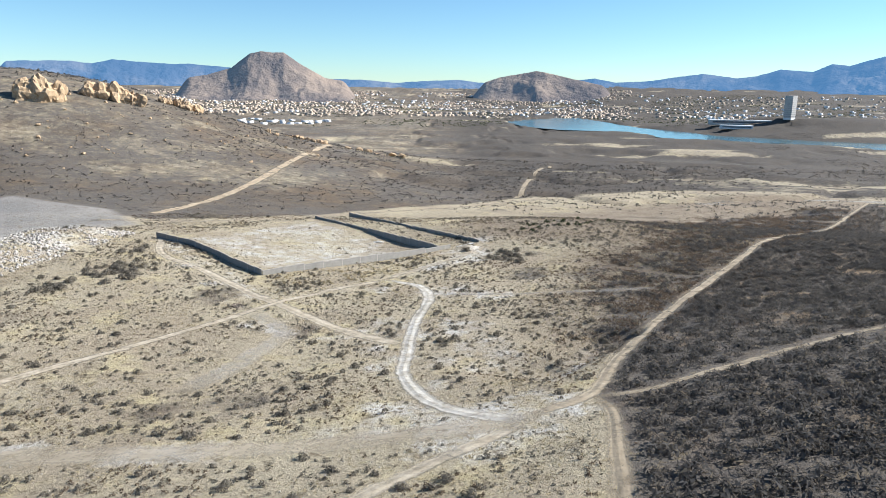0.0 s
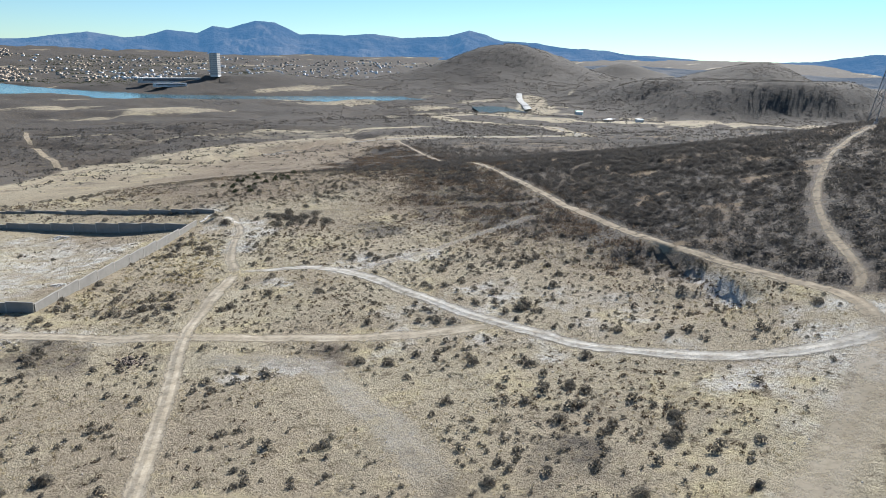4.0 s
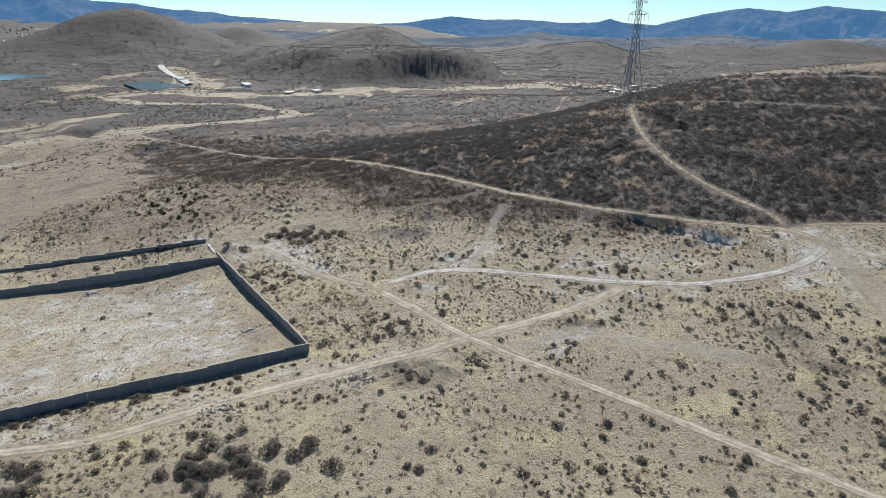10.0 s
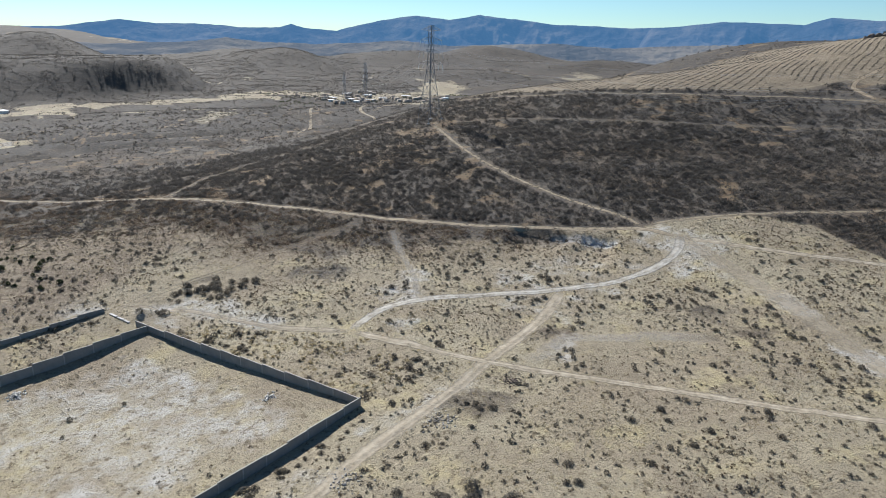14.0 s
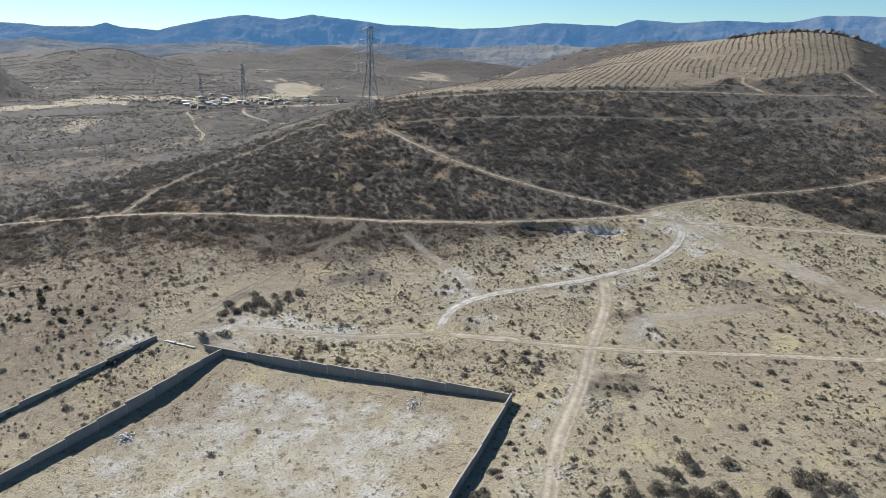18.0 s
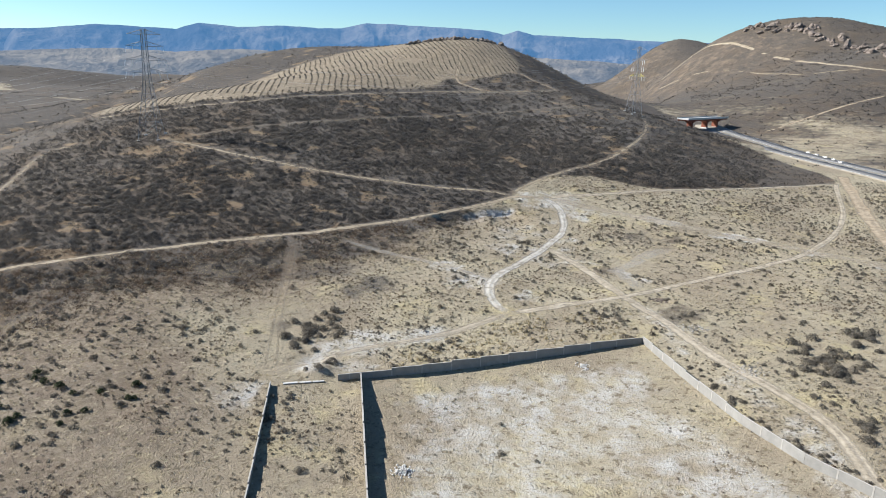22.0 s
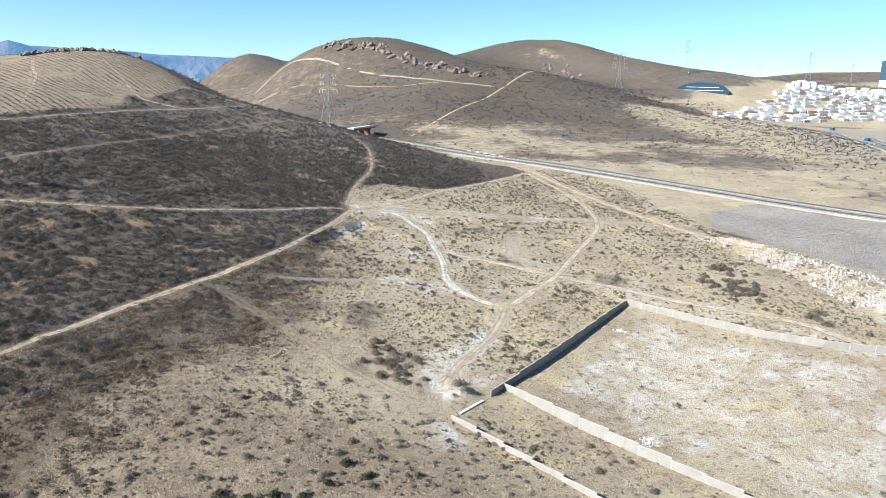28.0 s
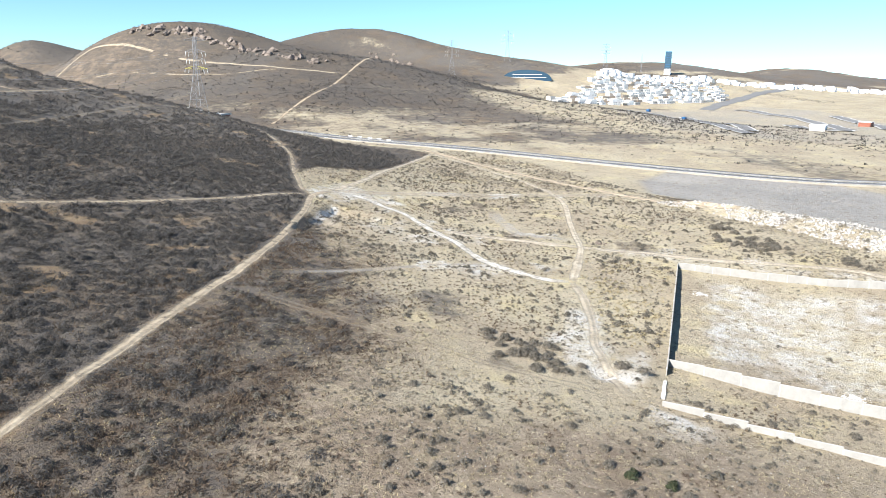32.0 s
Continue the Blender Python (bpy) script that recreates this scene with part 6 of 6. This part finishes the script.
# ---- houses ----
PLOT_ROADS = [[(-481, -338), (-505, -285), (-415, -141), (-379, -68)], [(-673, -323), (-641, -234), (-603, -159), (-483, -58)], [(-516, -265), (-483, -189), (-400, -85)], [(-550, -160), (-456, -73), (-500, -62)], [(-675, -194), (-620, -121), (-538, -53)]]
def house(x, y, turn, w, d, storeys, mat, label, group):
    """A flat-roofed house: body, parapet, set-back upper floor, windows and a door."""
    base = new("house")
    zs = [float(height(x + a * w / 2, y + b * d / 2)) for a in (-1, 1) for b in (-1, 1)]
    up = max(zs) - min(zs)
    base.matrix_world = pose(x, y, min(zs) - 0.2, 0, 0, turn)
    up = 0.45 * up
    h = 2.7 + up
    bm = bmesh.new()
    add_box(bm, 0, 0, h / 2 - 0.3, w, d, h + 0.6)
    part("wall", bm, MAT[mat], base)
    bm = bmesh.new()
    add_box(bm, 0, 0, h + 0.12, w + 0.2, d + 0.2, 0.25)
    part("roof", bm, MAT["concrete"], base)
    if storeys > 1:
        bm = bmesh.new()
        ww = w * _br.uniform(0.5, 0.9)
        add_box(bm, (w - ww) / 2 * _br.choice((-1, 1)), 0, h + 1.5, ww, d * 0.85, 2.6)
        part("upper_floor", bm, MAT[mat], base)
    for k in range(_br.randint(2, 3)):
        bm = bmesh.new()
        add_box(bm, -w / 2 + w * (k + 0.7) / 3.4, d / 2 + 0.01, h - 1.5, 1.3, 0.12, 1.0)
        part("window", bm, MAT["glass"], base, "dark window")
    bm = bmesh.new()
    add_box(bm, w / 2 + 0.01, 0, h - 1.5, 0.12, 1.4, 1.0)
    part("window", bm, MAT["glass"], base, "dark window")
    return tagged(base, label, "house", group)


# rows of houses climbing the slope west of the highway
_spots, _dims = [], []
for _row in range(15):
    _x = -418 - (0 if _row < 5 else 11 * (_row - 4))
    while _x > -750 - 12 * _row:
        _w = _br.uniform(8, 15)
        _u = (-415 - _x) / 400
        _y = -374 - 40 * _u - 12.5 * _row + _br.uniform(-1.5, 1.5)
        if _br.random() < 0.86 and _row * 12 < 16 + 235 * _u:
            if _row < 11:
                house(_x - _w / 2, _y, _br.choice((4, 5, 6, 8)), _w, _br.uniform(7, 9.5), _br.choice((1, 1, 1, 2)), _br.choice(("white_wall", "white_wall", "white_wall", "white_wall", "tan_wall", "concrete")), "white flat-roofed house on a hillside estate", "houses of the hillside estate")
            else:
                _spots.append((_x - _w / 2, _y, float(height(_x - _w / 2, _y))))
                _dims.append((_w, _br.uniform(7, 9), _br.choice((3.4, 3.6, 6.0))))
        _x -= _w + _br.choice((0.5, 1.0, 2.5, 6.0))
for _k in range(70):
    _f = _br.random()
    _x, _y = float(np.interp(_f, [0, 0.3, 0.6, 1], [-905, -1000, -1110, -1240])), float(np.interp(_f, [0, 0.3, 0.6, 1], [-545, -508, -486, -452])) + _br.uniform(-22, 22)
    _spots.append((_x, _y, float(height(_x, _y))))
    _dims.append((_br.uniform(8, 15), _br.uniform(7, 10), _br.choice((3.2, 3.4, 6.0))))
for _k in range(24):
    _f = _k / 23
    house(float(np.interp(_f, [0, 0.3, 0.6, 1], [-905, -1000, -1110, -1240])) + _br.uniform(-8, 8), float(np.interp(_f, [0, 0.3, 0.6, 1], [-545, -508, -486, -452])) + _br.uniform(-16, 16), 25, _br.uniform(8, 15), _br.uniform(8, 11), _br.choice((1, 2)), "white_wall", "white flat-roofed house along the far road", "houses of the far road")


def glass_hall(x, y, turn):
    base = new("glass_hall")
    base.matrix_world = pose(x, y, float(height(x, y)) - 3.5, 0, 0, turn)
    bm = bmesh.new()
    prof = [(34 * math.cos(math.pi * k / 14), 15 * math.sin(math.pi * k / 14) ** 0.8) for k in range(15)]
    a, b = [[bm.verts.new((u, s, v - 2)) for u, v in prof] for s in (-9, 9)]
    for k in range(14):
        bm.faces.new((a[k], a[k + 1], b[k + 1], b[k]))
    bm.faces.new(a)
    bm.faces.new(b[::-1])
    bmesh.ops.recalc_face_normals(bm, faces=bm.faces)
    part("shell", bm, MAT["glass"], base)
    for z in (2.5, 6.5):
        bm = bmesh.new()
        add_box(bm, 0, 9.2, z, 60 - z * 3, 0.4, 0.5)
        part("band", bm, MAT["white_wall"], base, "pale floor band")
    return tagged(base, "low arched dark-glass building on the hillside", "building")


glass_hall(-484, -527, -35)


def tower_block(x, y, w, tall, foot, mat, label):
    base = new("tower_block")
    base.matrix_world = pose(x, y, float(height(x, y)) - 2, 0, 0, 40)
    bm = bmesh.new()
    add_box(bm, 0, 0, foot / 2, w * 0.9, w * 0.8, foot)
    part("podium", bm, MAT["white_wall"], base)
    bm = bmesh.new()
    add_box(bm, 0, 0, foot + (tall - foot) / 2, w, w * 0.8, tall - foot, bevel=0.6)
    part("shaft", bm, MAT[mat], base)
    for k in range(int((tall - foot) / 4)):
        bm = bmesh.new()
        add_box(bm, 0, 0, foot + 4 * k + 3.6, w + 0.3, w * 0.8 + 0.3, 0.5)
        part("floor_band", bm, MAT["glass" if mat != "glass" else "blue"], base)
    return tagged(base, label, "tower", "")


tower_block(-869, -644, 13, 42, 12, "glass", "dark blue glass tower block on the skyline")
tower_block(680, 1430, 20, 48, 4, "concrete", "pale slab office tower beyond the reservoir")


def long_block(x, y, turn, w, d, h, mat, label, group=""):
    base = new("long_building")
    base.matrix_world = pose(x, y, float(height(x, y)) - 1, 0, 0, turn)
    bm = bmesh.new()
    add_box(bm, 0, 0, h / 2, w, d, h, bevel=0.1)
    part("wall", bm, MAT[mat], base)
    bm = bmesh.new()
    add_box(bm, 0, 0, h + 0.2, w + 0.8, d + 0.8, 0.4)
    part("roof", bm, MAT["green_roof" if "green" in label else "white_wall"], base)
    bm = bmesh.new()
    add_box(bm, 0, -d / 2 - 0.03, h * 0.6, w * 0.9, 0.12, h * 0.3)
    part("window", bm, MAT["glass"], base, "dark window band")
    return tagged(base, label, "building", group)


long_block(590, 1450, -10, 120, 16, 10, "concrete", "long low pale office block beyond the reservoir")
long_block(560, 1390, -12, 60, 14, 7, "white_wall", "low white building beyond the reservoir")
long_block(828, 636, 30, 26, 10, 5, "white_wall", "farm shed with a green metal roof")
long_block(808, 622, 30, 18, 9, 4, "white_wall", "white farm shed in the valley")
long_block(690, 505, 10, 20, 8, 4, "tan_wall", "tan farmhouse among valley fields")
long_block(720, 480, 40, 14, 8, 4, "white_wall", "small white house among valley fields")
long_block(-474, -77, 30, 26, 12, 5, "white_wall", "white site building on the levelled plots")
long_block(-568, -93, 20, 14, 10, 5, "oxide", "brown site shed on the levelled plots")
for _k, (_x, _y) in enumerate(((940, 98), (961, 64), (1010, 90), (1033, 28), (985, 10), (1046, -40), (1010, -101), (965, 35), (1060, 60), (930, 60))):
    long_block(_x, _y, 17 * _k, 10 + 3 * (_k % 3), 8, 3.2, "white_wall" if _k % 3 == 0 else "tan_wall", "small flat house in the eastern hamlet", "houses of the eastern hamlet")
for _x, _y in ((-533, -338), (-500, -250)):
    _bm = bmesh.new()
    add_box(_bm, 0, 0, 1.5, 5, 4, 3.0, bevel=0.5)
    _o = part("site_tent", _bm, MAT["blue"])
    _o.matrix_world = pose(_x, _y, float(height(_x, _y)), 0, 0, 20)
    tagged(_o, "bright blue site tent on levelled ground", "tent", "site tents")
for _k in range(5):
    ribbon("estate_road", (PLOT_ROADS)[_k], 8, MAT["asphalt"], "dark new asphalt road of the levelled plots", 1.0, 0.9, "road", 0)
    ribbon("kerb", (PLOT_ROADS)[_k], 11, MAT["concrete"], "pale kerbs along the plot road", 1.0, 0.7, "kerb", 0)
ribbon("estate_road", [(-640, -345), (-690, -373), (-787, -410), (-966, -486), (-1030, -504)], 14, MAT["asphalt"], "paved road passing the levelled plots", 1.0, 0.35, "road")

# mast on the skyline
_bm = bmesh.new()
for _k in range(3):
    _a = 2.094 * _k
    add_bar(_bm, (math.cos(_a), math.sin(_a), 0), (0.5 * math.cos(_a), 0.5 * math.sin(_a), 34), 0.12)
    for _j in range(8):
        _b = 2.094 * (_k + 1)
        add_bar(_bm, (0.95 * math.cos(_a), 0.95 * math.sin(_a), 4 * _j), (0.9 * math.cos(_b), 0.9 * math.sin(_b), 4 * _j + 4), 0.07)
_o = part("radio_mast", _bm, MAT["steel"])
_o.location = (-840, -680, float(height(-840, -680)))
tagged(_o, "slender lattice radio mast on the ridge", "mast")


# ---- the town in the valley ----
def boxes(name, spots, sizes, turns, mat, label):
    corner = np.array([(sx, sy, sz) for sz in (-0.3, 1) for sx, sy in ((-0.5, -0.5), (0.5, -0.5), (0.5, 0.5), (-0.5, 0.5))])
    face = np.array([(4, 5, 6, 7), (0, 1, 5, 4), (1, 2, 6, 5), (2, 3, 7, 6), (3, 0, 4, 7)])
    v = corner[None] * sizes[:, None]
    c, s = np.cos(turns)[:, None], np.sin(turns)[:, None]
    v = np.stack([v[..., 0] * c - v[..., 1] * s, v[..., 0] * s + v[..., 1] * c, v[..., 2]], -1) + spots[:, None]
    return tagged(mesh_object(name, v.reshape(-1, 3), (face[None] + 8 * np.arange(len(spots))[:, None, None]).reshape(-1, 4), MAT[mat]), label, "town", kind="stuff")


def town(seed, count, az0, az1, r0, r1, mat, label, block=(6, 12)):
    g = np.random.default_rng(seed)
    a, r = np.radians(g.uniform(az0, az1, count)), np.sqrt(g.uniform(r0 ** 2, r1 ** 2, count))
    x, y = r * np.sin(a), r * np.cos(a)
    ok = (grain(x, y, 260, 3, seed) > 0.46) & (inside(x, y, LAKES[0]) > 30)
    x, y = x[ok], y[ok]
    size = np.stack([g.uniform(*block, len(x)), g.uniform(6, 10, len(x)), g.uniform(2.5, 5, len(x))], 1)
    return boxes("town_houses", np.stack([x, y, height(x, y)], 1), size, g.uniform(0, 3.14, len(x)), mat, label)


boxes("hillside_houses", np.array(_spots), np.array(_dims), np.full(len(_spots), 0.1), "white_wall", "close rows of small white houses up the slope")
town(31, 1000, -26, 12, 2100, 3700, "white_wall", "sea of small white flat-roofed houses of a far town")
town(32, 5600, -26, 14, 1950, 3800, "tan_wall", "tan and brick houses of a far town")
town(33, 450, 14, 45, 2100, 3500, "white_wall", "scattered white houses below the far mountains")
town(34, 900, 12, 48, 2000, 3500, "tan_wall", "scattered tan houses below the far mountains")
town(35, 120, -20, -10, 1550, 2000, "white_wall", "white houses at the near edge of the town", (8, 16))
_p = scatter((-900, 1500, 1500, 3300), 20000, lambda x, y: (grain(x, y, 150, 3, 77) > 0.5) * (inside(x, y, LAKES[0]) > 25), 151)
scatter_mesh("town_trees", _p, np.random.default_rng(22).uniform(4, 8, len(_p)), FAR_SHAPES, MAT["green"], "dark trees among the houses of the far town", "trees", 241)
# shore trees and valley scrub
_p = scatter((450, 350, 1250, 1300), 16000, lambda x, y: (grain(x, y, 60, 4, 78) > 0.56) * (inside(x, y, LAKES[0]) > 8) * (inside(x, y, LAKES[1]) > 5), 153)
scatter_mesh("valley_scrub", _p, np.random.default_rng(23).uniform(1.5, 4, len(_p)), FAR_SHAPES, MAT["scrub"], "dark brush along the valley floor", "scrub", 243)
_p = scatter((900, -100, 2300, 1500), 46000, lambda x, y: 0.3 + 0.7 * (grain(x, y, 90, 4, 79) > 0.45), 155)
scatter_mesh("mountain_scrub", _p, np.random.default_rng(24).uniform(2.5, 5, len(_p)), FAR_SHAPES, MAT["scrub"], "dark brush on the far hills", "scrub", 245)
_p = scatter((-900, -1150, 350, -330), 40000, lambda x, y: (0.25 + 0.75 * (grain(x, y, 90, 4, 80) > 0.45)) * off_tracks(x, y, 1) * ~((x < -385) & (x > -860) & (y > -570) & (y < -330)), 157)
scatter_mesh("hill_scrub", _p, np.random.default_rng(25).uniform(1.2, 2.6, len(_p)), FAR_SHAPES, MAT["scrub"], "dark brush over the southern hills", "scrub", 247)


# bridge over the river, hamlet sheds and its trees
ribbon("bridge_road", [(822, 724), (869, 766), (912, 801), (990, 872), (1080, 940)], 9, MAT["concrete"], "pale concrete road and bridge across the valley", 1.0, 1.2, "road", 0)
_g = np.random.default_rng(61)
_x, _y = 985 + _g.normal(0, 55, 70), 20 + _g.normal(0, 70, 70)
boxes("hamlet_sheds", np.stack([_x, _y, height(_x, _y)], 1), np.stack([_g.uniform(5, 12, 70), _g.uniform(4, 8, 70), _g.uniform(2, 3.5, 70)], 1), _g.uniform(0, 3, 70), "tan_wall", "small tan sheds and walls of the eastern hamlet")
_p = scatter((850, -180, 1120, 200), 900, lambda x, y: (grain(x, y, 50, 3, 90) > 0.5), 161)
scatter_mesh("hamlet_trees", _p, _g.uniform(2.5, 5, len(_p)), SMALL_SHAPES, MAT["green"], "dark trees between the hamlet houses", "trees", 251)
# scrub of the eastern plain
_p = scatter((520, -900, 2600, 1000), 60000, lambda x, y: (0.15 + 0.85 * smooth(0.42, 0.58, grain(x, y, 90, 5, 91))) * (near_line(x, y, VALLEY_B) > 22) * (near_line(x, y, VALLEY_D) > 35) * np.clip(1.4 - np.hypot(x, y) / 2200, 0.2, 1), 163)
scatter_mesh("plain_scrub", _p, _g.uniform(1.6, 3.6, len(_p)) * (1 + np.hypot(_p[:, 0], _p[:, 1]) / 2500), FAR_SHAPES, MAT["scrub"], "dark brush mottling the eastern plain", "scrub", 253)
